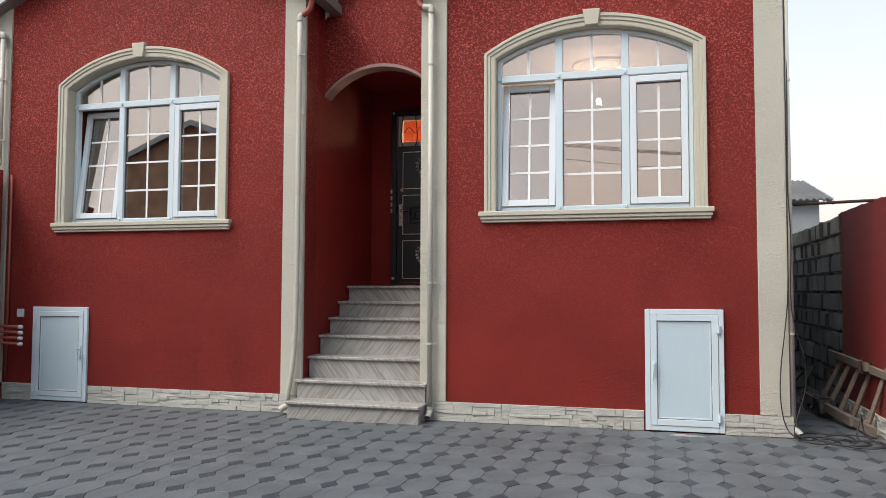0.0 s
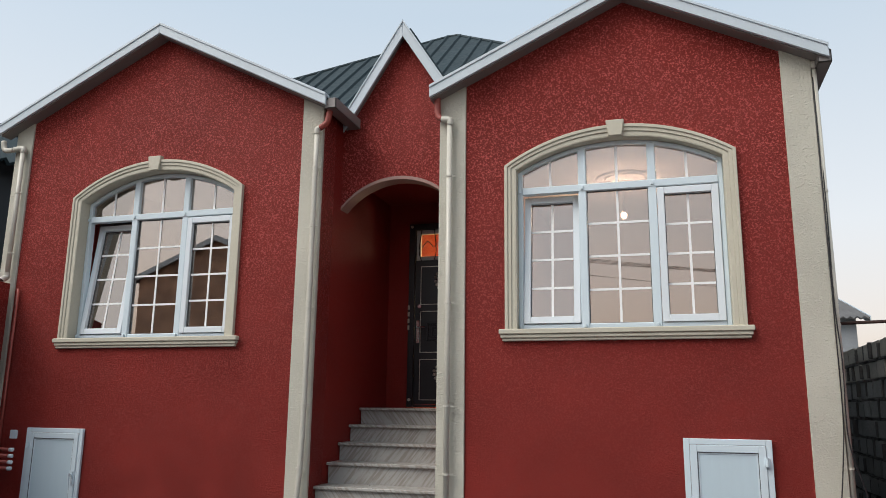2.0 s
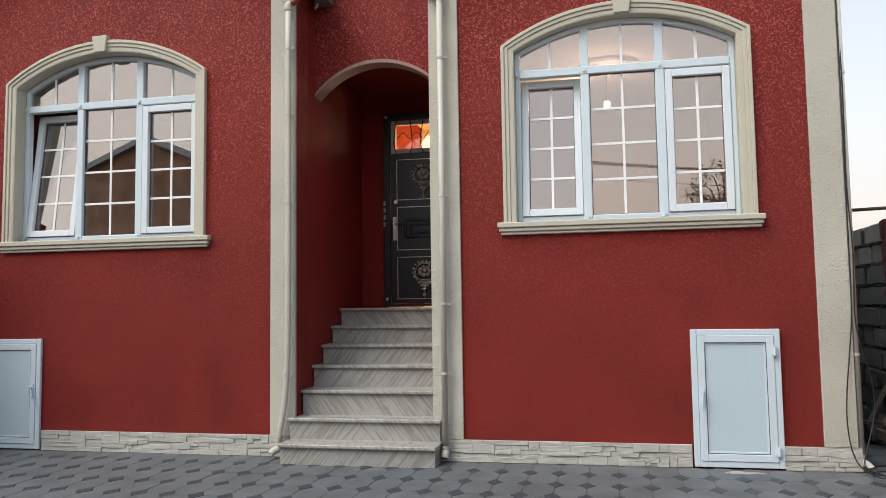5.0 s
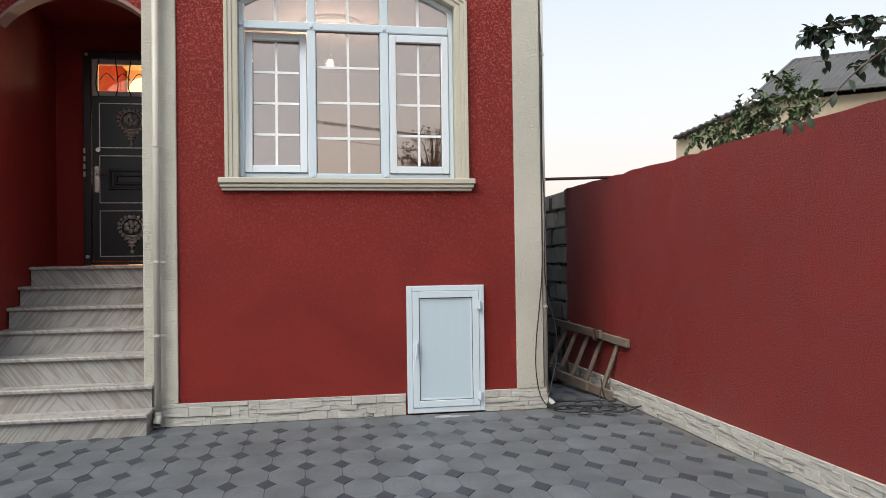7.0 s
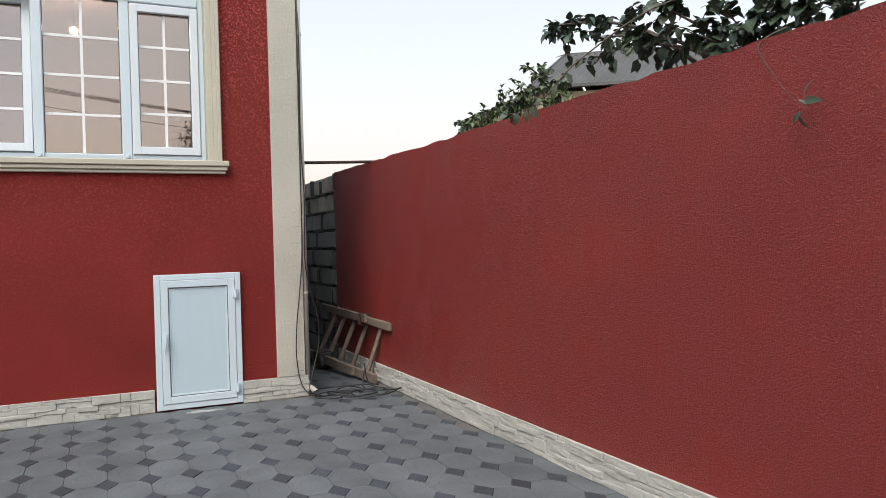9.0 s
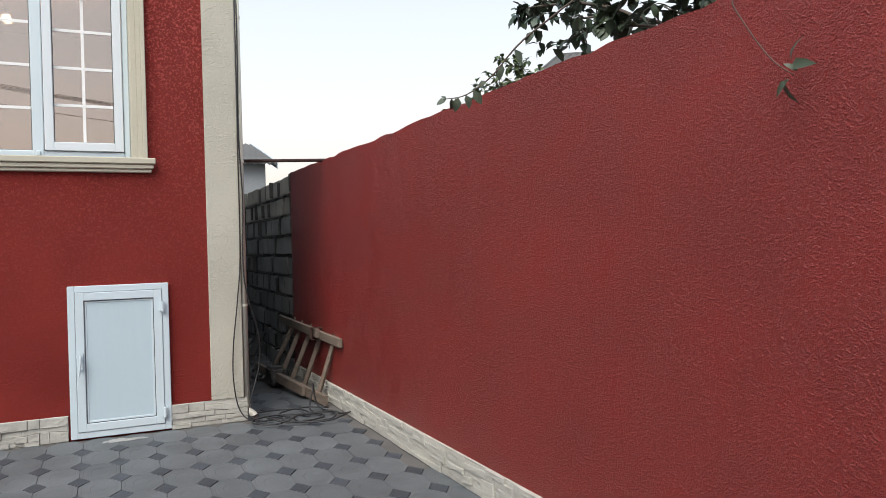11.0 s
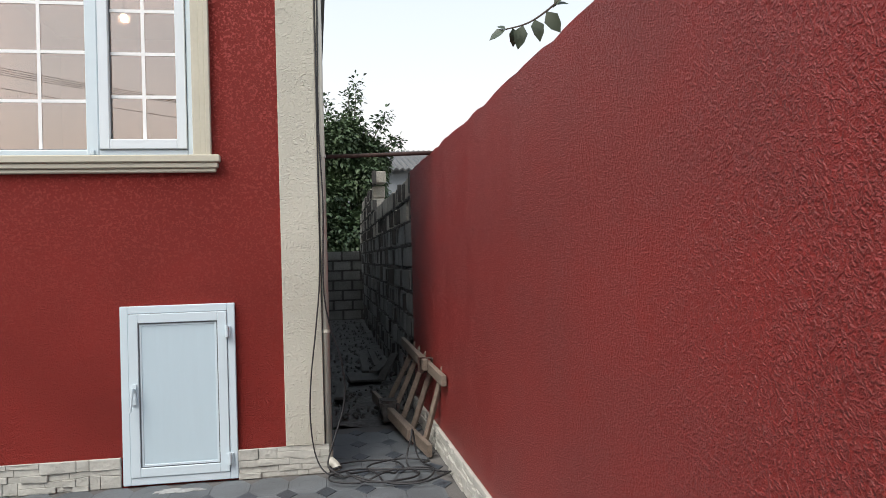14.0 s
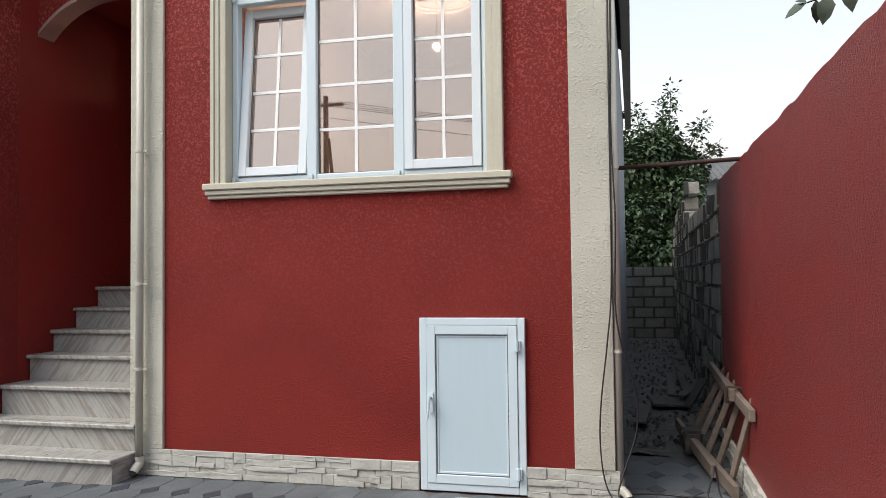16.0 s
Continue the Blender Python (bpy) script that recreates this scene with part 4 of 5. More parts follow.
def rubble_path():
    bm = bmesh.new()
    nx, ny = 12, 110
    g = [[bm.verts.new((1.10 + 1.15 * i / nx, 8.74 + 10.2 * j / ny, GROUND + 0.0 + 0.06 * min(1, j / 40) + 0.02 * noise.noise(Vector((3 * i / nx, 0.9 * j, 0))) + 0.015 * noise.noise(Vector((9 * i / nx, 2.7 * j, 4)))))
          for i in range(nx + 1)] for j in range(ny + 1)]
    for j in range(ny):
        for i in range(nx):
            bm.faces.new((g[j][i], g[j][i + 1], g[j + 1][i + 1], g[j + 1][i]))
    rng = random.Random(3)
    for _ in range(420):
        x, y, r = rng.uniform(1.2, 1.95), 8.95 + 9 * rng.random() ** 1.5, rng.uniform(0.008, 0.03)
        m = Matrix.Translation((x, y, GROUND + 0.03 + 0.06 * min(1, (y - 8.86) / 4.5))) @ Euler((rng.random() * 3, rng.random() * 3, rng.random() * 3)).to_matrix().to_4x4() @ Matrix.Diagonal((1, rng.uniform(0.5, 1), rng.uniform(0.3, 0.7), 1))
        bmesh.ops.create_icosphere(bm, subdivisions=1, radius=r, matrix=m)
    tagged(finish("rubble_path", bm, RUBBLE), "grey rubble and gravel in the narrow side passage", "rubble", kind="stuff")


rubble_path()


def loose_board(x, y, z, length, w, yaw, pitch, roll, label):
    m = pose(x, y, z, pitch, roll, yaw)
    tagged(box("board", -w / 2, w / 2, -length / 2, length / 2, -0.012, 0.012, WOOD_D, None, 0.003, m), label, "board", "loose boards")


loose_board(1.66, 11.7, 0.125, 1.5, 0.08, -2, 0, 4, "grey weathered board lying on rubble")
loose_board(1.80, 12.0, 0.135, 1.5, 0.08, -1, 0, 8, "grey weathered board lying beside the block wall")
loose_board(1.80, 11.0, 0.175, 0.6, 0.09, -18, 4, 3, "short grey board lying across other boards")
loose_board(1.60, 10.75, 0.10, 0.56, 0.34, 3, 0, 1, "flat grey board on rubble")
loose_board(1.34, 10.0, 0.10, 0.85, 0.10, -4, 0, 2, "grey weathered board lying beside the house")
loose_board(1.835, 10.52, 0.225, 0.32, 0.11, -56, 52, 0, "short dark board leaning on the block wall")


def broken_block():
    bm = bmesh.new()
    add_box(bm, 1.60, 1.75, 8.70, 8.92, 0.045, 0.21)
    bmesh.ops.bevel(bm, geom=bm.edges[:], offset=0.02, segments=2, affect="EDGES")
    rng = random.Random(15)
    for v in bm.verts:
        v.co += Vector((rng.uniform(-0.012, 0.012), rng.uniform(-0.012, 0.012), rng.uniform(-0.010, 0.012) if v.co.z > 0.08 else 0))
    tagged(finish("broken_block", bm, RUBBLE), "dark broken cement block beside the ladder", "block")


broken_block()


def paint_spill():
    rng = random.Random(16)
    bm = bmesh.new()
    n = 26
    ring = [(0.30 + (0.15 + rng.uniform(-0.035, 0.03)) * math.cos(2 * math.pi * k / n), 7.36 + (0.045 + rng.uniform(-0.02, 0.014)) * math.sin(2 * math.pi * k / n)) for k in range(n)]
    low, top = [[bm.verts.new((x, y, z)) for x, y in ring] for z in (GROUND + 0.0005, GROUND + 0.0035)]
    bm.faces.new(low), bm.faces.new(top)
    for k in range(n):
        bm.faces.new((low[k], low[(k + 1) % n], top[(k + 1) % n], top[k]))
    tagged(finish("paint_spill", bm, surface("dried_paint", (0.42, 0.43, 0.42), 0.6, 0, (60, 0.3), (14, 0.35), None)), "dried white paint spill on grey pavers", "paint spill")


paint_spill()


# ---- ladder ----
def ladder():
    root = empty("ladder", 1.85, 8.2, GROUND)
    lo_n, lo_f = Vector((1.835, 7.66, 0.07)), Vector((1.60, 9.35, 0.15))
    up_n, up_f = Vector((1.905, 7.44, 0.56)), Vector((1.88, 9.45, 0.60))

    def beam(name, p, q, w, t, extra=0.0):
        d = (q - p).normalized()
        side = Vector((0, 0, 1)).cross(d).normalized()
        up = d.cross(side)
        m = Matrix((side, d, up)).transposed().to_4x4()
        m.translation = p
        box(name, -w / 2, w / 2, -extra, (q - p).length + extra, -t / 2, t / 2, WOOD, root, 0.004, m)
    beam("rail", lo_n, lo_n.lerp(lo_f, 0.62), 0.035, 0.085)
    beam("rail", lo_n.lerp(lo_f, 0.22) + Vector((-0.036, 0, 0.01)), lo_f, 0.035, 0.085)
    beam("rail", up_n, up_n.lerp(up_f, 0.58), 0.035, 0.07)
    beam("rail", up_n.lerp(up_f, 0.26) + Vector((-0.036, 0, 0.02)), up_f, 0.035, 0.075)
    for k in (0.10, 0.29, 0.46, 0.62, 0.76):
        a, b = lo_n.lerp(lo_f, k + 0.04), up_n.lerp(up_f, k + 0.03)
        off = Vector((0.036, 0, 0))
        beam("rung", a + off - (b - a) * 0.04, b + off + (b - a) * 0.10, 0.028, 0.040)
    bm = bmesh.new()
    c = up_n.lerp(up_f, 0.30)
    for k in range(5):
        y = c.y + 0.012 * k
        add_tube(bm, [(c.x - 0.065, y, c.z - 0.04), (c.x - 0.065, y, c.z + 0.06), (c.x + 0.025, y, c.z + 0.055), (c.x + 0.025, y, c.z - 0.04), (c.x - 0.065, y, c.z - 0.04)], 0.005, 5)
    finish("wire_binding", bm, RUST, root)
    tagged(root, "weathered wooden ladder lying on its side against red wall", "ladder")


ladder()


# ---- cables ----
def coil():
    rng = random.Random(11)
    pts = []
    for i in range(40):
        a = 0.62 * i
        r = 0.20 + 0.08 * math.sin(0.9 * i) + rng.uniform(-0.02, 0.02)
        c = Vector((1.50 + 0.10 * math.sin(0.2 * i), 7.33 + 0.05 * math.cos(0.3 * i)))
        pts.append((c.x + 1.25 * r * math.cos(a), c.y + 0.9 * r * math.sin(a), GROUND + 0.022 + 0.012 * rng.random() + (0.03 if i % 9 == 0 else 0)))
    pts += [(1.66, 7.5, 0.05), (1.70, 7.55, 0.20), (1.72, 7.62, 0.22), (1.75, 7.58, 0.05), (1.84, 7.3, 0.04)]
    tagged(tube("cable_coil", smooth_path(pts, 4), 0.0062, CABLE, seg=6), "black cable lying in loose loops on paving", "cable")


coil()
tagged(tube("cable", smooth_path([(1.165, FRONT - 0.01, 4.1), (1.160, FRONT - 0.03, 3.0), (1.155, FRONT - 0.035, 2.0), (1.15, FRONT - 0.04, 1.3), (1.12, FRONT - 0.05, 0.95), (1.08, FRONT - 0.06, 0.62), (1.07, FRONT - 0.07, 0.36), (1.10, FRONT - 0.10, 0.14), (1.18, FRONT - 0.16, 0.045), (1.35, FRONT - 0.2, 0.04)]), 0.0048, CABLE, seg=6),
       "black cable hanging down the house corner", "cable", "hanging cables")
tagged(tube("cable", smooth_path([(1.18, FRONT + 0.02, 4.1), (1.175, FRONT - 0.02, 3.0), (1.165, FRONT - 0.03, 2.2), (1.18, FRONT - 0.04, 1.7), (1.17, FRONT - 0.04, 1.2), (1.20, FRONT - 0.05, 0.95), (1.27, FRONT - 0.02, 0.7), (1.28, FRONT, 0.45), (1.20, FRONT - 0.06, 0.2), (1.17, FRONT - 0.10, 0.08), (1.25, FRONT - 0.2, 0.045)]), 0.005, CABLE, seg=6),
       "grey-black cable hanging beside the downpipe", "cable", "hanging cables")
tagged(tube("steel_bar", [(R1 - 0.02, 7.93, 2.045), (SIDE_X + 0.1, 7.93, 2.075)], 0.014, RUST, seg=8), "thin rusty steel bar across the passage", "bar")


def wall_pipes():
    for k in range(4):
        z = 0.655 + 0.062 * k
        root = empty("pipe_stub", -6.8, 7.3, z)
        tube("pipe", [(-7.07, 7.33, z + 0.01), (-6.64, 7.30, z)], 0.017, PIPE_R, root)
        tube("end", [(-6.64, 7.30, z), (-6.60, 7.297, z)], 0.020, PVC, root)
        tagged(root, "red painted pipe stub with a white end", "pipe", "pipe stubs by the wall")
    tagged(tube("red_pipe", [(-7.00, FRONT - 0.03, 2.55), (-7.00, FRONT - 0.03, 0.25)], 0.014, PIPE_R), "thin red painted pipe up the wall corner", "pipe")
    tagged(box("switch_box", -6.87, -6.79, FRONT - 0.035, FRONT, 0.94, 1.03, PVC, None, 0.006), "small white outdoor switch on red wall", "switch")


wall_pipes()


# ---- plants ----
def add_leaf(bm, p, d, up, size, curl=0.25, wide=0.30):
    """A pointed leaf with a folded midrib and a drooping tip."""
    d = d.normalized()
    s = d.cross(up).normalized()
    n = s.cross(d)
    w = size * wide
    mid = [p, p + d * size * 0.35 + n * size * 0.02, p + d * size * 0.7 - n * size * curl * 0.3, p + d * size - n * size * curl]
    l = [mid[1] + s * w + n * size * 0.06, mid[2] + s * w * 0.75 + n * size * 0.03]
    r = [mid[1] - s * w + n * size * 0.06, mid[2] - s * w * 0.75 + n * size * 0.03]
    m = [bm.verts.new(v) for v in mid]
    lv, rv = [bm.verts.new(v) for v in l], [bm.verts.new(v) for v in r]
    for side in (lv, rv):
        bm.faces.new((m[0], m[1], side[0]))
        bm.faces.new((m[1], m[2], side[1], side[0]))
        bm.faces.new((m[2], m[3], side[1]))


def branch_tree(name, base, tips, leaf, leaf_mat, density, spread, seed, label, trunk=0.06, wide=0.30):
    """A trunk with limbs to the given tips, twigs along each limb and leaves along each twig."""
    rng = random.Random(seed)
    root = empty(name, *base)
    wood, green = bmesh.new(), bmesh.new()
    b = Vector(base)
    crown = sum((Vector(t) for t in tips), Vector()) / len(tips)
    fork = Vector((b.x, b.y, b.z + 0.55 * (min(t[2] for t in tips) - b.z)))
    add_tube(wood, smooth_path([b, b.lerp(fork, 0.5) + Vector((0.04, 0.03, 0)), fork], 4), trunk, 8, trunk * 0.7)

    def rnd(k):
        return Vector((rng.uniform(-k, k), rng.uniform(-k, k), rng.uniform(-k, k)))
    for t in tips:
        t = Vector(t)
        midp = fork.lerp(t, 0.55) + Vector((0, 0, 0.15 * (t - fork).length)) + rnd(0.08)
        path = smooth_path([fork, midp, t], 8)
        add_tube(wood, path, trunk * 0.5, 6, 0.004)
        for k in range(density):
            s = path[rng.randrange(len(path) // 2, len(path))]
            d = (rnd(1) + (t - fork).normalized() * 0.5).normalized()
            e = s + d * rng.uniform(0.25, 1.0) * spread + Vector((0, 0, -0.15 * spread))
            tw = smooth_path([s, s.lerp(e, 0.5) + rnd(0.05 * spread) + Vector((0, 0, 0.1 * spread)), e], 4)
            add_tube(wood, tw, 0.0045, 4, 0.0015)
            for j, p in enumerate(tw[1:]):
                for _ in range(2):
                    dd = (rnd(1) + (e - s).normalized() * 0.6 + Vector((0, 0, -0.45))).normalized()
                    add_leaf(green, p + rnd(0.012), dd, Vector((rng.uniform(-0.4, 0.4), rng.uniform(-0.4, 0.4), 1)), leaf * rng.uniform(0.6, 1.15), rng.uniform(0.05, 0.4), wide)
    finish("trunk", wood, BARK, root, smooth=True)
    tagged(finish("leaves", green, leaf_mat, root, smooth=True), kind="stuff")
    return tagged(root, label, "tree")


branch_tree("fruit_tree", (4.2, 4.6, 0.0), [(3.3, 6.85, 3.2), (3.3, 6.3, 2.95), (3.3, 5.9, 2.8), (3.3, 5.5, 3.0), (3.3, 5.2, 2.72), (3.3, 4.8, 2.7), (3.3, 4.5, 2.9), (3.3, 4.3, 2.62), (3.3, 3.9, 2.6), (3.4, 3.5, 2.6), (3.3, 3.1, 2.6), (3.5, 5.0, 3.2)],
            0.105, LEAF, 9, 0.42, 21, "leafy fruit tree with big dark leaves over red wall", 0.06, 0.37)
branch_tree("shrub", (4.6, 8.9, 0.0), [(4.2, 10.4, 2.85), (4.2, 9.9, 2.9), (4.2, 9.4, 3.0), (4.2, 8.9, 3.08), (4.2, 8.5, 3.2), (4.2, 8.1, 2.95), (4.2, 9.1, 2.8)],
            0.075, LEAF_B, 22, 0.30, 22, "small-leaved green shrub peeping over red wall", 0.03)


def vine():
    root = empty("vine_shoot", 1.92, 3.3, 2.0)
    rng = random.Random(5)
    bm, gr = bmesh.new(), bmesh.new()
    path = smooth_path([(2.15, 3.40, 2.16), (1.97, 3.34, 2.09), (1.908, 3.33, 2.04), (1.903, 3.30, 1.985), (1.897, 3.22, 1.875), (1.892, 3.16, 1.81), (1.89, 3.10, 1.765)])
    add_tube(bm, path, 0.003, 5, 0.0015)
    for d, size in (((-0.25, -0.45, 1), 0.085), ((-0.35, -1, -0.1), 0.095), ((-0.15, -0.25, -1), 0.10), ((-0.3, 0.5, -0.55), 0.07), ((-0.5, 0.2, 0.4), 0.05)):
        foot = Vector((1.885, 3.09 + rng.uniform(-0.015, 0.04), 1.765 + rng.uniform(-0.01, 0.03)))
        add_leaf(gr, foot + Vector(d) * 0.015, Vector(d), Vector((-1, rng.uniform(-0.9, 0.9), rng.uniform(-0.6, 0.8))), size * 0.85, 0.3, 0.2)
    finish("stem", bm, BARK, root, smooth=True)
    finish("leaves", gr, LEAF, root, smooth=True)
    tagged(root, "thin vine shoot with few leaves hanging down red wall", "plant")


vine()


def hanging_twig():
    root = empty("leafy_twig", 2.0, 4.9, 2.1)
    rng = random.Random(9)
    bm, gr = bmesh.new(), bmesh.new()
    path = smooth_path([(3.2, 4.2, 2.7), (2.5, 4.45, 2.62), (2.05, 4.68, 2.32), (1.88, 4.79, 2.12), (1.78, 4.87, 2.04), (1.71, 4.94, 2.03)])
    add_tube(bm, path, 0.006, 6, 0.002)
    n = len(path) - 1
    for i, d, size in ((n, (-0.9, 0.2, -0.5), 0.075), (n, (-0.5, 0.3, 0.35), 0.04), (n - 2, (0.1, 0.1, -1), 0.07), (n - 4, (-0.25, 0.1, -1), 0.09), (n - 6, (0.2, -0.3, -1), 0.085),
                       (n - 8, (0.5, -0.2, -0.9), 0.095), (n - 9, (0.6, -0.5, 0.1), 0.06), (n - 11, (-0.7, 0.4, -0.5), 0.07), (n - 14, (-0.3, 0.1, -1), 0.10), (n - 16, (0.4, -0.2, -0.9), 0.10), (n - 18, (-0.5, 0.3, -0.8), 0.09)):
        add_leaf(gr, Vector(path[i]), Vector(d), Vector((rng.uniform(-0.8, 0.2), rng.uniform(-0.8, -0.2), 0.5)), size * 0.8, rng.uniform(0.05, 0.3))
    finish("stem", bm, BARK, root, smooth=True)
    finish("leaves", gr, LEAF_D, root, smooth=True)
    tagged(root, "leafy twig with big dark leaves reaching over red wall", "plant")


hanging_twig()


def big_tree(name, x, y, z0, height, rx, ry, n, leaf, mat, seed, label, bare=0.0, shoots=()):
    rng = random.Random(seed)
    root = empty(name, x, y, z0)
    wood, green = bmesh.new(), bmesh.new()
    add_tube(wood, smooth_path([(x, y, z0), (x + 0.1, y, z0 + height * 0.25), (x, y + 0.1, z0 + height * 0.6)]), 0.16, 8, 0.06)
    lumps = []
    for i in range(60):
        a, h = rng.random() * 6.283, rng.random()
        k = math.sqrt(1.0 - (0.93 * h) ** 2) * rng.uniform(0.45, 0.95)
        c = Vector((x + rx * k * math.cos(a), y + ry * k * math.sin(a), z0 + height * (0.22 + 0.70 * h)))
        lumps.append((c, rng.uniform(0.2, 0.34) * min(rx, ry)))
        add_tube(wood, smooth_path([(x, y, z0 + height * (0.1 + 0.5 * h)), Vector((x, y, c.z)).lerp(c, 0.5) - Vector((0, 0, 0.2)), c], 4), 0.04, 5, 0.008)
    for sx, sy, sz in shoots:
        p0 = Vector((x + (sx - x) * 0.55, sy, z0 + height * 0.8))
        twig = smooth_path([p0, p0.lerp(Vector((sx, sy, sz)), 0.55) + Vector((0.05, 0, 0.08)), (sx, sy, sz)], 8)
        add_tube(wood, twig, 0.022, 5, 0.004)
        for i, q in enumerate(twig):
            for _ in range(26 - i):
                d = Vector((rng.gauss(0, 1), rng.gauss(0, 1), rng.gauss(0, 0.6))).normalized()
                add_leaf(green, q + d * rng.uniform(0.03, 0.26), d + Vector((0, 0, 0.2)), Vector((rng.uniform(-0.6, 0.6), rng.uniform(-0.6, 0.6), 1)), leaf * rng.uniform(0.5, 1.0))
    for _ in range(n):
        c, r = rng.choice(lumps)
        d = Vector((rng.gauss(0, 1), rng.gauss(0, 1), rng.gauss(0, 0.9))).normalized()
        p = c + d * r * rng.uniform(0.5, 1.25)
        if rng.random() < bare:
            add_tube(wood, [c, p], 0.008, 3, 0.003, False)
            continue
        add_leaf(green, p, d + Vector((rng.uniform(-1, 1), rng.uniform(-1, 1), rng.uniform(-1, 0.3))), Vector((rng.uniform(-0.6, 0.6), rng.uniform(-0.6, 0.6), 1)), leaf * rng.uniform(0.6, 1.2))
    finish("trunk", wood, BARK, root, smooth=True)
    tagged(finish("leaves", green, mat, root), kind="stuff")
    return tagged(root, label, "tree")


big_tree("garden_tree", 1.75, 21.6, 0.0, 4.85, 1.9, 1.5, 46000, 0.14, LEAF_T, 31, "dense green garden tree behind the passage end wall",
         0.0, ((2.24, 21.5, 5.75), (2.05, 21.7, 5.45), (1.4, 21.6, 5.35), (2.95, 21.5, 4.95), (0.7, 21.6, 5.3), (3.3, 21.5, 4.25), (-0.2, 21.6, 5.0)))


# ---- neighbours ----
def corrugated(bm, a, b, c, d, pitch=0.18, amp=0.03):
    a, b, c, d = (Vector(p) for p in (a, b, c, d))
    n = max(4, int((b - a).length / pitch * 4))
    nrm = (b - a).cross(d - a).normalized()
    nrm = nrm if nrm.z > 0 else -nrm
    rows = []
    for p, q in ((a, b), (d, c)):
        rows.append([bm.verts.new(p.lerp(q, i / n) + nrm * amp * math.sin(i * math.pi / 2)) for i in range(n + 1)])
    low = [[bm.verts.new(v.co - nrm * 0.05) for v in r] for r in rows]
    for i in range(n):
        bm.faces.new((rows[0][i], rows[0][i + 1], rows[1][i + 1], rows[1][i]))
        bm.faces.new((low[0][i], low[0][i + 1], low[1][i + 1], low[1][i]))
        bm.faces.new((rows[0][i], rows[0][i + 1], low[0][i + 1], low[0][i]))
        bm.faces.new((rows[1][i], rows[1][i + 1], low[1][i + 1], low[1][i]))


def neighbour(name, x0, x1, y0, y1, eave, ridge, along, wall, roof, label, over=0.3, group="neighbouring houses"):
    """A house with a gabled roof; along says which way its ridge runs."""
    root = empty(name, (x0 + x1) / 2, (y0 + y1) / 2, 0)
    bm = bmesh.new()
    add_box(bm, x0, x1, y0, y1, -0.1, eave)
    if along == "x":
        ym = (y0 + y1) / 2
        for x, s in ((x0, 0.2), (x1, -0.2)):
            vs = [bm.verts.new(p) for p in ((x, y0, eave), (x, y1, eave), (x, ym, ridge), (x + s, y0, eave), (x + s, y1, eave), (x + s, ym, ridge))]
            for f in ((0, 1, 2), (3, 4, 5), (0, 2, 5, 3), (1, 2, 5, 4)):
                bm.faces.new([vs[i] for i in f])
    else:
        xm = (x0 + x1) / 2
        for y, s in ((y0, 0.2), (y1, -0.2)):
            vs = [bm.verts.new(p) for p in ((x0, y, eave), (x1, y, eave), (xm, y, ridge), (x0, y + s, eave), (x1, y + s, eave), (xm, y + s, ridge))]
            for f in ((0, 1, 2), (3, 4, 5), (0, 2, 5, 3), (1, 2, 5, 4)):
                bm.faces.new([vs[i] for i in f])
    finish("walls", bm, wall, root)
    bm = bmesh.new()
    k = (ridge - eave) / ((y1 - y0) / 2 if along == "x" else (x1 - x0) / 2) * over
    if along == "x":
        ym = (y0 + y1) / 2
        corrugated(bm, (x0 - over, y0 - over, eave - k), (x1 + over, y0 - over, eave - k), (x1 + over, ym, ridge), (x0 - over, ym, ridge))
        corrugated(bm, (x0 - over, y1 + over, eave - k), (x1 + over, y1 + over, eave - k), (x1 + over, ym, ridge), (x0 - over, ym, ridge))
    else:
        xm = (x0 + x1) / 2
        corrugated(bm, (x0 - over, y0 - over, eave - k), (x0 - over, y1 + over, eave - k), (xm, y1 + over, ridge), (xm, y0 - over, ridge))
        corrugated(bm, (x1 + over, y0 - over, eave - k), (x1 + over, y1 + over, eave - k), (xm, y1 + over, ridge), (xm, y0 - over, ridge))
    bmesh.ops.translate(bm, verts=bm.verts, vec=(0, 0, 0.07))
    finish("roof", bm, roof, root)
    bm = bmesh.new()
    if along == "x":
        ym = (y0 + y1) / 2
        for x in (x0 - over - 0.03, x1 + over):
            for y, s in ((y0 - over, 1), (y1 + over, -1)):
                vs = [bm.verts.new((xx, yy, zz)) for xx in (x, x + 0.03) for yy, zz in ((y, eave - k + 0.10), (ym, ridge + 0.10), (ym, ridge - 0.12), (y, eave - k - 0.12))]
                for f in ((0, 1, 2, 3), (4, 5, 6, 7), (0, 1, 5, 4), (1, 2, 6, 5), (2, 3, 7, 6), (3, 0, 4, 7)):
                    bm.faces.new([vs[i] for i in f])
    else:
        xm = (x0 + x1) / 2
        for y in (y0 - over - 0.03, y1 + over):
            for x in (x0 - over, x1 + over):
                vs = [bm.verts.new((xx, yy, zz)) for yy in (y, y + 0.03) for xx, zz in ((x, eave - k + 0.10), (xm, ridge + 0.10), (xm, ridge - 0.12), (x, eave - k - 0.12))]
                for f in ((0, 1, 2, 3), (4, 5, 6, 7), (0, 1, 5, 4), (1, 2, 6, 5), (2, 3, 7, 6), (3, 0, 4, 7)):
                    bm.faces.new([vs[i] for i in f])
    tagged(finish("fascia", bm, METAL_W, root), "pale verge boards")
    return tagged(root, label, "house", group, "structure")


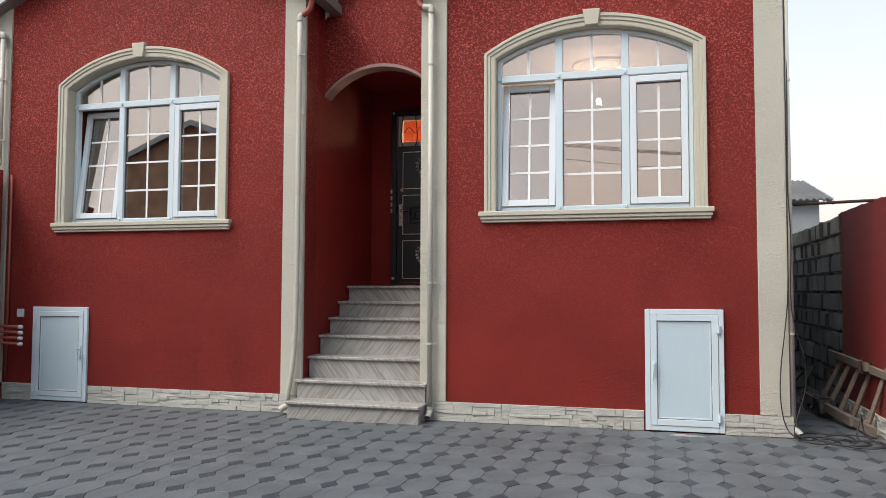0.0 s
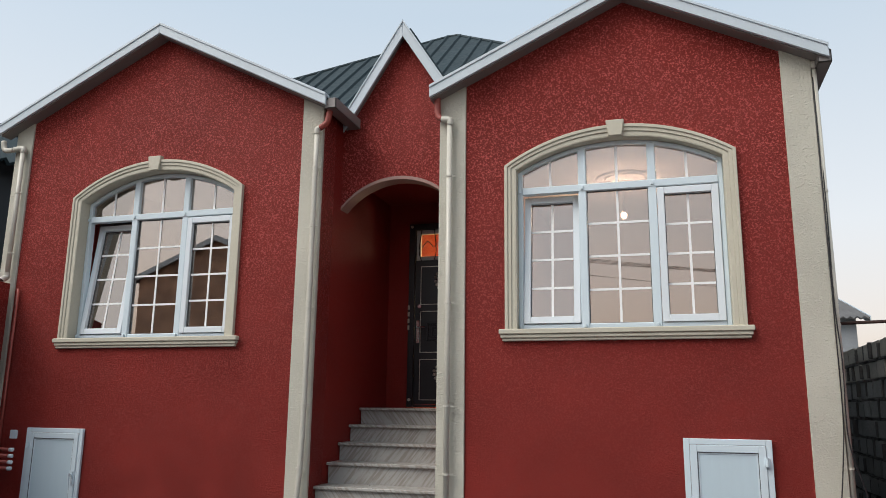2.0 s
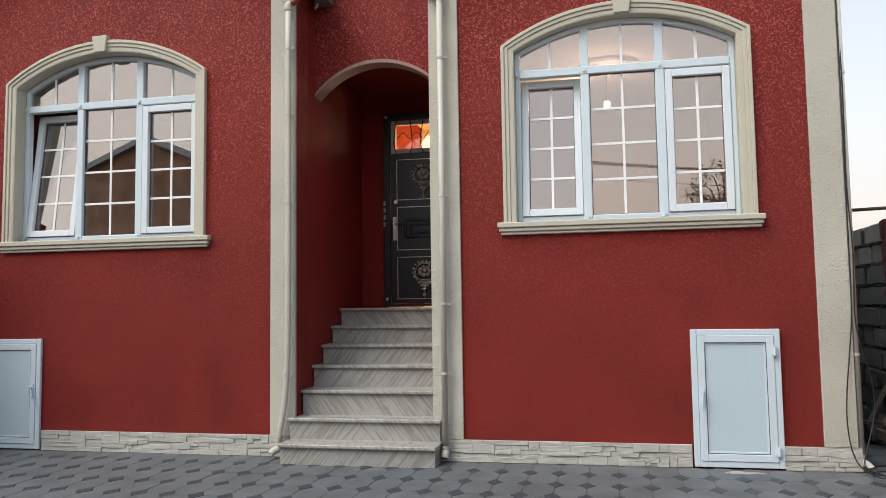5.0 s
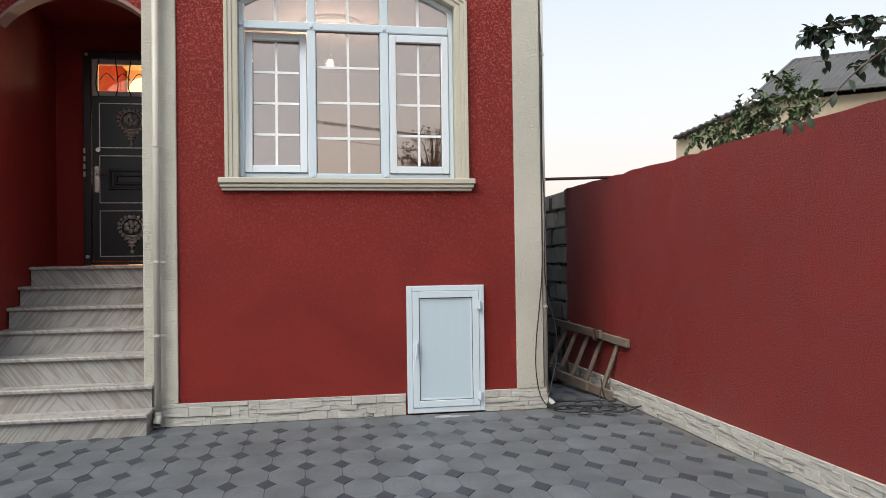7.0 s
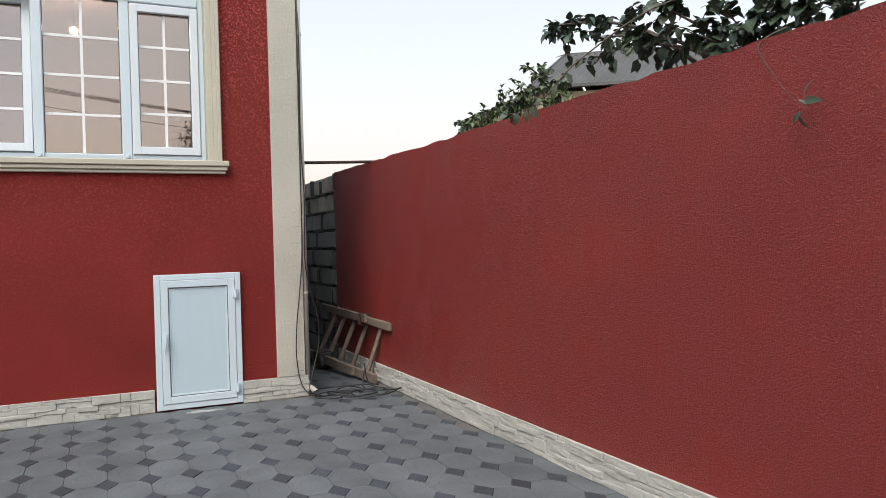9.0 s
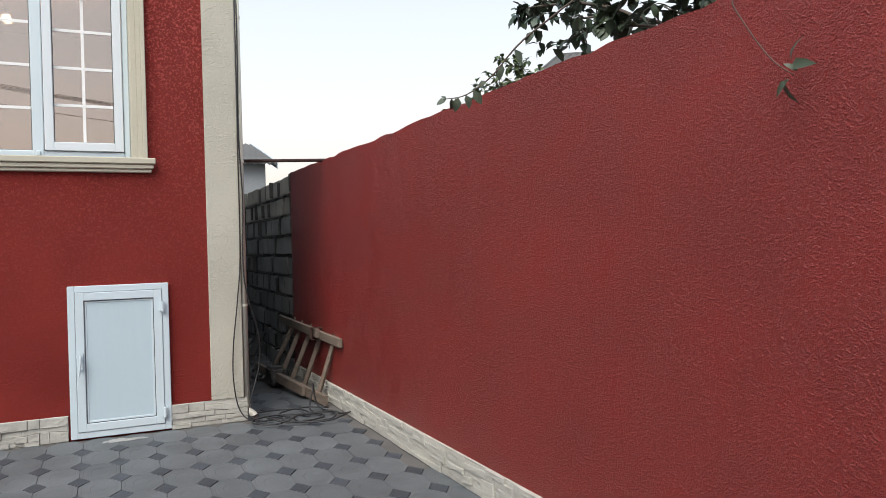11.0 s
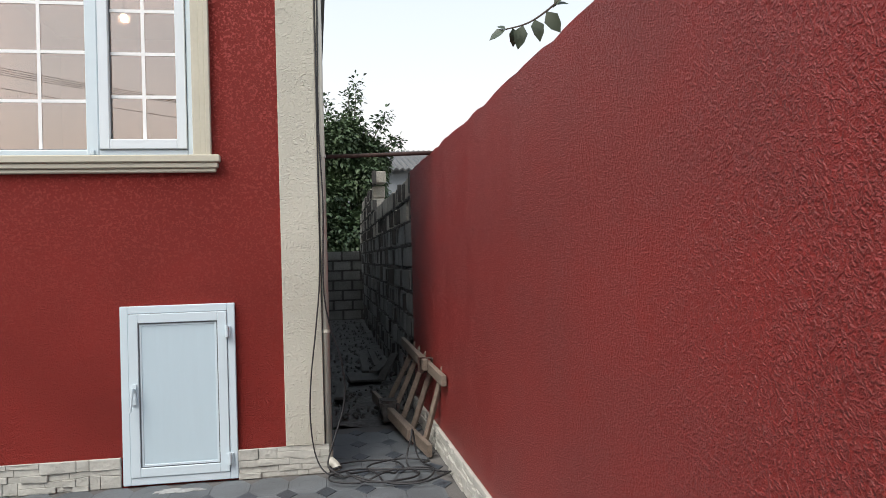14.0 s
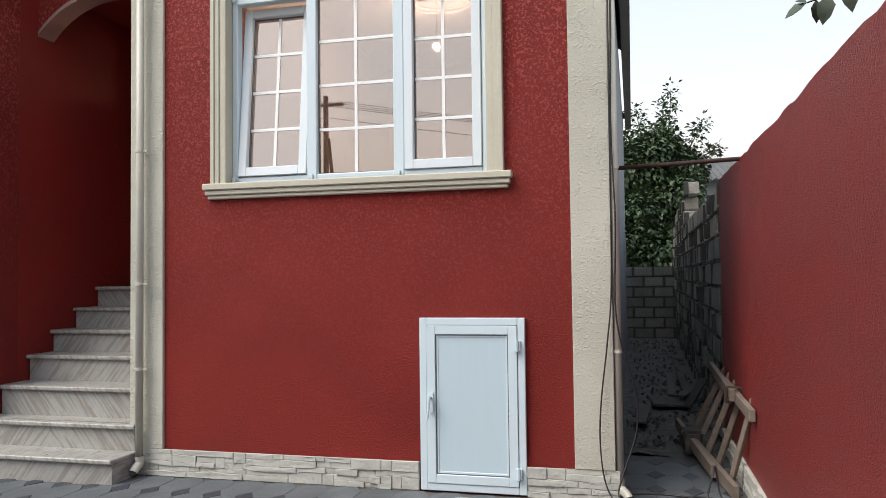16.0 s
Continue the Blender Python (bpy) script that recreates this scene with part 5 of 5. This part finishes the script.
def ochre_house():
    root = empty("house_ochre", 13.5, 21.5, 0)
    d = Vector((0.82, -0.57, 0)) * 11
    a, b = Vector((13.5, 21.5, 7.12)), Vector((11.28, 20.2, 5.68))
    c = Vector((15.72, 22.8, 5.68))
    bm = bmesh.new()
    corrugated(bm, b, b + d, a + d, a, 0.2, 0.03)
    corrugated(bm, c, c + d, a + d, a, 0.2, 0.03)
    finish("roof", bm, ETERNIT, root)
    bm = bmesh.new()
    base = [Vector((p.x, p.y, 0)) for p in (b, b + d, c + d, c)]
    top = [p + Vector((0, 0, -0.12)) for p in (b, b + d, c + d, c)]
    inset = Vector((0.25, 0.15, 0))
    vb, vt = [bm.verts.new(p + inset) for p in base], [bm.verts.new(p + inset) for p in top]
    for i in range(4):
        j = (i + 1) % 4
        bm.faces.new((vb[i], vb[j], vt[j], vt[i]))
    for e in (Vector((0, 0, 0)), d * 0.99):
        g = [bm.verts.new(p + e) for p in (b + Vector((0.2, 0.1, -0.1)), c + Vector((-0.2, -0.1, -0.1)), a + Vector((0.01, 0, -0.08)))]
        bm.faces.new(g)
    finish("walls", bm, OCHRE, root)
    bm = bmesh.new()
    add_tube(bm, [b, a], 0.07, 4), add_tube(bm, [b, b + d], 0.06, 4), add_tube(bm, [a, a + d], 0.06, 4)
    finish("fascia", bm, ETERNIT, root)
    tagged(root, "ochre rendered house with grey corrugated roof", "house", "neighbouring houses", "structure")
    # lower wing with a raking roof edge
    root = empty("house_wing", 10.6, 21.2, 0)
    w0, w1, back = Vector((11.35, 20.1, 5.45)), Vector((10.0, 22.2, 4.78)), Vector((3.0, 1.8, 0))
    bm = bmesh.new()
    pts = [Vector((w0.x, w0.y, 0)), Vector((w1.x, w1.y, 0)), w1, w0]
    f, r = [bm.verts.new(p) for p in pts], [bm.verts.new(p + back) for p in pts]
    bm.faces.new(f), bm.faces.new(r)
    for i in range(4):
        j = (i + 1) % 4
        bm.faces.new((f[i], f[j], r[j], r[i]))
    finish("walls", bm, OCHRE, root)
    bm = bmesh.new()
    u = Vector((0.03, -0.05, 0.08))
    corrugated(bm, w0 + u - back * 0.08, w1 + u - back * 0.08, w1 + u + back, w0 + u + back, 0.2, 0.02)
    finish("roof", bm, ETERNIT, root)
    tagged(root, "ochre rendered low wing with a raking roof edge", "house", "neighbouring houses", "structure")


ochre_house()
neighbour("house_grey", -2.0, 5.0, 25.0, 33.0, 3.95, 5.0, "x", GREYWALL, ETERNIT, "pale grey house with corrugated roof behind the passage")
neighbour("house_dark", -14.5, -9.2, 6.0, 16.0, 4.75, 6.3, "y", DARKWALL, ROOF, "dark house with slate metal roof and pale gutter")
neighbour("house_brown", -20.6, -13.4, -20.0, -11.0, 6.2, 7.7, "y", BROWNWALL, ETERNIT, "brown patterned house across the street")


# ---- street side, seen in the panes ----
def utility_pole():
    root = empty("utility_pole", -9.8, -14.0, 0)
    bm = bmesh.new()
    add_tube(bm, [(-9.8, -14, -0.1), (-9.8, -14, 8.2)], 0.13, 10, 0.09)
    add_box(bm, -10.5, -9.1, -14.06, -13.94, 7.8, 7.9)
    finish("post", bm, BARK, root)
    bm = bmesh.new()
    add_tube(bm, [(-9.1, -14.3, -0.1), (-9.72, -14.02, 6.6)], 0.09, 8, 0.07)
    finish("strut", bm, BARK, root)
    for x in (-10.4, -10.0, -9.6, -9.2):
        tube("insulator", [(x, -14, 7.88), (x, -14, 7.98)], 0.03, PVC, root, 8)
    bm = bmesh.new()
    for k, (x, z) in enumerate(((-10.4, 7.95), (-10.0, 7.95), (-9.6, 7.95), (-9.2, 7.95), (-9.8, 7.4))):
        for s, xe in ((-1, -34.0), (1, 20.0)):
            add_tube(bm, [(x + (xe - x) * i / 10, -14 + s * 0.2 * i, z - 2.2 * (i / 10) * (1 - i / 10) * 2 * 0.8 - (0.28 * i if s > 0 else 0)) for i in range(11)], 0.011, 4)
    finish("wire", bm, CABLE, root)
    tagged(root, "wooden utility pole with sagging wires over the street", "utility pole")


utility_pole()
big_tree("street_tree", 4.3, -17.0, 0.0, 7.4, 2.4, 1.6, 2500, 0.16, LEAF_B, 41, "half-bare brownish tree across the street", 0.7)
big_tree("street_shrub", -1.6, -18.0, 0.0, 4.6, 2.6, 1.6, 2500, 0.16, LEAF_B, 42, "thin brownish shrub across the street", 0.5)


# ---- plinth stones ----
def plinth(name, spans, place, top, label, seed):
    """Ledge stones in uneven courses on a thin backing; place(s, d, z) sets a stone's corner s along, d proud, z up."""
    rng = random.Random(seed)
    root = empty(name)
    bm = bmesh.new()
    for s0, s1 in spans:
        vs = [bm.verts.new(place(s, d, z)) for d in (0.001, 0.012) for s, z in ((s0, GROUND - 0.05), (s1, GROUND - 0.05), (s1, top - 0.004), (s0, top - 0.004))]
        for f in ((0, 1, 2, 3), (4, 5, 6, 7), (0, 1, 5, 4), (1, 2, 6, 5), (2, 3, 7, 6), (3, 0, 4, 7)):
            bm.faces.new([vs[i] for i in f])
    finish("backing", bm, GROUT, root)
    def level(c, n, s):
        """Height of the wavy joint above course c at distance s along the plinth."""
        z = GROUND + (top - GROUND) * c / n
        return z if c in (0, n) else z + 0.016 * noise.noise(Vector((2.3 * s, 7.1 * c + seed, 0))) + 0.009 * noise.noise(Vector((9 * s, 3.3 * c, seed)))
    n = 5
    for s0, s1 in spans:
        taken = {c: [] for c in range(n + 1)}
        for c in range(n):
            u = s0
            while u < s1 - 0.01:
                hold = [q for q in taken[c] if q[0] - 0.002 <= u < q[1] - 0.002]
                if hold:
                    u = hold[0][1]
                    continue
                stop = min([q[0] for q in taken[c] if q[0] > u] + [s1])
                ln = min(rng.choice((0.07, 0.11, 0.16, 0.22, 0.30)) * rng.uniform(0.8, 1.25), stop - u)
                if stop - u - ln < 0.045:
                    ln = stop - u
                tall = 1 if c < n - 1 and rng.random() < 0.30 and ln < 0.24 else 0  # a stone through two courses
                if tall:
                    taken[c + 1].append((u, u + ln))
                d = rng.choice((0.019, 0.022, 0.026, 0.030)) + rng.uniform(-0.002, 0.002)
                j = 0.0007
                lean = rng.uniform(-0.006, 0.006)
                us = [u + j, u + ln * 0.35, u + ln * 0.7, u + ln - j]
                ring = [(x + (lean if 0 < k < 3 else 0), level(c, n, x) + j) for k, x in enumerate(us)]
                ring += [(x, level(c + 1 + tall, n, x) - j) for x in reversed(us)]
                bm = bmesh.new()
                ca, cb = sum(p[0] for p in ring) / 8, sum(p[1] for p in ring) / 8
                back = [bm.verts.new(place(p, 0.010, q)) for p, q in ring]
                mid = [bm.verts.new(place(p, d - 0.004, q)) for p, q in ring]
                face = [bm.verts.new(place(p + (ca - p) * 0.05, d + 0.004 * noise.noise(Vector((21 * p, 17 * q, seed))), q + (cb - q) * 0.09)) for p, q in ring]
                core = bm.verts.new(place(ca + rng.uniform(-0.2, 0.2) * ln, d + rng.uniform(-0.003, 0.003), cb))
                for i in range(8):
                    k = (i + 1) % 8
                    bm.faces.new((mid[i], mid[k], face[k], face[i]))
                    bm.faces.new((back[i], back[k], mid[k], mid[i]))
                    bm.faces.new((face[i], face[k], core))
                finish("stone", bm, STONE, root)
                u += ln
    tagged(root, label, "plinth", "stone plinths", "structure")


def on_front(s, d, z):
    return (s, FRONT - d, z)


def on_side(s, d, z):
    return (SIDE_X - d, s, z)


plinth("plinth_left", [(L0 + 0.25, -6.655), (-5.91, L1 - 0.05)], on_front, 0.205, "cream ledge stone plinth under red wall", 51)
plinth("plinth_right", [(-2.08, -0.05), (0.63, R1 + 0.03)], on_front, 0.20, "cream ledge stone plinth under red wall", 52)
plinth("plinth_side", [(2.2, 9.0)], on_side, 0.19, "cream ledge stone plinth under yard wall", 53)


# ---- block walls ----
def block_mesh(w, h, d, seed, mat):
    rng = random.Random(seed)
    bm = bmesh.new()
    add_box(bm, 0, d, 0, w, 0, h)
    bmesh.ops.bevel(bm, geom=bm.edges[:], offset=0.008, segments=1, affect="EDGES")
    for v in bm.verts:
        v.co += Vector((rng.uniform(-0.004, 0.004), rng.uniform(-0.004, 0.004), rng.uniform(-0.004, 0.004)))
    bmesh.ops.recalc_face_normals(bm, faces=bm.faces)
    me = bpy.data.meshes.new("block")
    bm.to_mesh(me)
    bm.free()
    me.materials.append(mat)
    return me


def block_wall(name, origin, yaw, length, courses, extra, label, seed):
    rng = random.Random(seed)
    root = empty(name, *origin)
    root.matrix_world = pose(*origin, 0, 0, yaw)
    bpy.context.view_layer.update()
    w, h = 0.39, 0.205
    box("mortar", 0.03, 0.17, 0, length, -0.15, courses * h - 0.01, MORTAR, root, 0, pose(*origin, 0, 0, yaw))
    meshes = [[block_mesh(w - 0.045, h - 0.030, 0.19, seed + k, mat) for k in range(4)] for mat in (BLOCK, BLOCK_B)]
    spots = []
    for c in range(courses):
        y = -0.2 if c % 2 else 0.0
        while y < length:
            spots.append((max(y, 0.0), c))
            y += w
    spots += extra
    for y, c in spots:
        ob = new("block", rng.choice(meshes[1 if c >= courses - 2 and courses > 8 else 0]))
        ob.parent = root
        ob.matrix_local = pose(rng.uniform(-0.016, 0.012), y + 0.02, c * h + 0.015, 0, rng.uniform(-1.5, 1.5), rng.uniform(-2.2, 2.2))
    bm = bmesh.new()
    for y, c in spots:
        if rng.random() < 0.8:
            h0, h1 = c * h + rng.uniform(0.0, 0.04), (c + 1) * h - rng.uniform(0.0, 0.05)
            p = rng.uniform(-0.03, 0.0)
            add_box(bm, p, 0.05, y - 0.022, y + rng.uniform(0.004, 0.018), h0, h1)
        for k in range(3):
            u = y + rng.uniform(0, w)
            add_box(bm, rng.uniform(-0.022, 0.004), 0.05, u, u + rng.uniform(0.05, 0.16), c * h - 0.012 + rng.uniform(-0.006, 0), c * h + rng.uniform(0.004, 0.014))
    beads = finish("joint_mortar", bm, MORTAR, None, 0.005)
    beads.parent = root
    tagged(beads, kind="stuff")
    tagged(root, label, "wall", "block walls", "structure")


block_wall("wall_block_side", (SIDE_X + 0.012, 9.10, GROUND), -0.9, 9.8, 10, [(5.2 + 0.39 * i + 0.2 * (c % 2), c) for c in (10, 11) for i in range(9)] + [(5.15, 12), (8.71, 10), (9.1, 10)], "rough grey cement block wall with open joints", 61)
block_wall("wall_block_end", (2.45, 18.6, 0.08), 90, 1.6, 7, [], "low cement block wall closing the passage", 62)

# ---- paving ----
E1, E2, ORIGIN = Vector((0.2228, -0.004, 0)), Vector((0.006, 0.3555, 0)), Vector((0.234, 5.367, GROUND))
CUT = 0.27   # share of a paver's side taken by the corner piece


def prism(outline, h, top_in, ring=None):
    """A low paver: outline in lattice shares, eased top edge, and a faint pressed mark."""
    bm = bmesh.new()
    pts = [E1 * a + E2 * b for a, b in outline]
    k = len(pts)
    low = [bm.verts.new(p - Vector((0, 0, h))) for p in pts]
    mid = [bm.verts.new(p - Vector((0, 0, 0.002))) for p in pts]
    top = [bm.verts.new(p * (1 - top_in)) for p in pts]
    for i in range(k):
        j = (i + 1) % k
        bm.faces.new((low[i], low[j], mid[j], mid[i]))
        bm.faces.new((mid[i], mid[j], top[j], top[i]))
    if ring:
        a = [bm.verts.new(p * ring[0]) for p in pts]
        b = [bm.verts.new(p * ring[1] - Vector((0, 0, 0.0010))) for p in pts]
        c = [bm.verts.new(p * ring[2] - Vector((0, 0, 0.0004))) for p in pts]
        d = [bm.verts.new(p * ring[3] - Vector((0, 0, 0.0004))) for p in pts]
        e = [bm.verts.new(p * ring[4] - Vector((0, 0, 0.0016))) for p in pts]
        for r0, r1 in ((top, a), (a, b), (b, c), (c, d), (d, e)):
            for i in range(k):
                j = (i + 1) % k
                bm.faces.new((r0[i], r0[j], r1[j], r1[i]))
        bm.faces.new(e)
    else:
        bm.faces.new(top)
    bmesh.ops.recalc_face_normals(bm, faces=bm.faces)
    return bm


def paving():
    g = 0.005
    c = CUT / 1.0
    h = 0.5 - g
    oct_pts = [(-h + c, -h), (h - c, -h), (h, -h + c), (h, h - c), (h - c, h), (-h + c, h), (-h, h - c), (-h, -h + c)]
    q = c - g * 1.2
    dia_pts = [(-q, 0), (0, -q), (q, 0), (0, q)]
    root = empty("pavement", 0, 5, GROUND)
    bpy.context.view_layer.update()
    kinds = []
    for nm, pts, mat, ring in (("paver", oct_pts, PAVER, (0.86, 0.82, 0.76, 0.46, 0.42)), ("corner_paver", dia_pts, PAVER_D, None)):
        bm = prism(pts, 0.05, 0.018 if nm == "paver" else 0.03, ring)
        me = bpy.data.meshes.new(nm)
        bm.to_mesh(me)
        me.materials.append(mat)
        kinds.append((nm, me, bm, mat))
    rng = random.Random(71)

    def inside(p):
        if p.y > FRONT - 0.08:
            return R1 + 0.12 < p.x < SIDE_X - 0.06 and p.y < 8.66
        return -7.0 < p.x < SIDE_X - 0.02 and p.y > -1.1 and not (L1 - 0.2 < p.x < R0 - 0.1 and p.y > 7.26)
    far = {nm: bmesh.new() for nm, *_ in kinds}
    for nm, me, src, mat in kinds:
        near, rest = [], []
        half = (E1 + E2) / 2 if nm == "paver" else Vector()
        for i in range(-36, 14):
            for j in range(-30, 12):
                p = ORIGIN + E1 * i + E2 * j + half
                if inside(p):
                    (near if p.x > -0.55 and p.y > 3.9 else rest).append(p)
        near.sort(key=lambda p: -p.x - 0.3 * p.y)
        rest += near[295:]
        for p in near[:295]:
            ob = new(nm, me)
            ob.parent = root
            ob.matrix_parent_inverse = root.matrix_world.inverted()
            ob.matrix_basis = pose(p.x, p.y, GROUND + rng.uniform(-0.0015, 0.0015), rng.uniform(-0.25, 0.25), rng.uniform(-0.25, 0.25))
        verts, faces = [], []
        src.verts.ensure_lookup_table()
        co = [v.co.copy() for v in src.verts]
        fc = [[v.index for v in f.verts] for f in src.faces]
        for p in rest:
            m = pose(p.x, p.y, GROUND + rng.uniform(-0.0015, 0.0015), rng.uniform(-0.25, 0.25), rng.uniform(-0.25, 0.25))
            k = len(verts)
            verts += [tuple(m @ v) for v in co]
            faces += [tuple(k + i for i in f) for f in fc]
        far_me = bpy.data.meshes.new(nm + "_field")
        far_me.from_pydata(verts, [], faces)
        far_me.materials.append(mat)
        fo = new(nm + "_field", far_me)
        fo.parent = root
        fo.matrix_parent_inverse = root.matrix_world.inverted()
        tagged(fo, kind="stuff")
        src.free()
    box("bedding", -7.1, SIDE_X, -1.2, 8.74, GROUND - 0.058, GROUND - 0.006, SAND, root)
    tagged(root, "grey octagonal pavers with small dark corner pieces", "pavement", kind="structure")


paving()
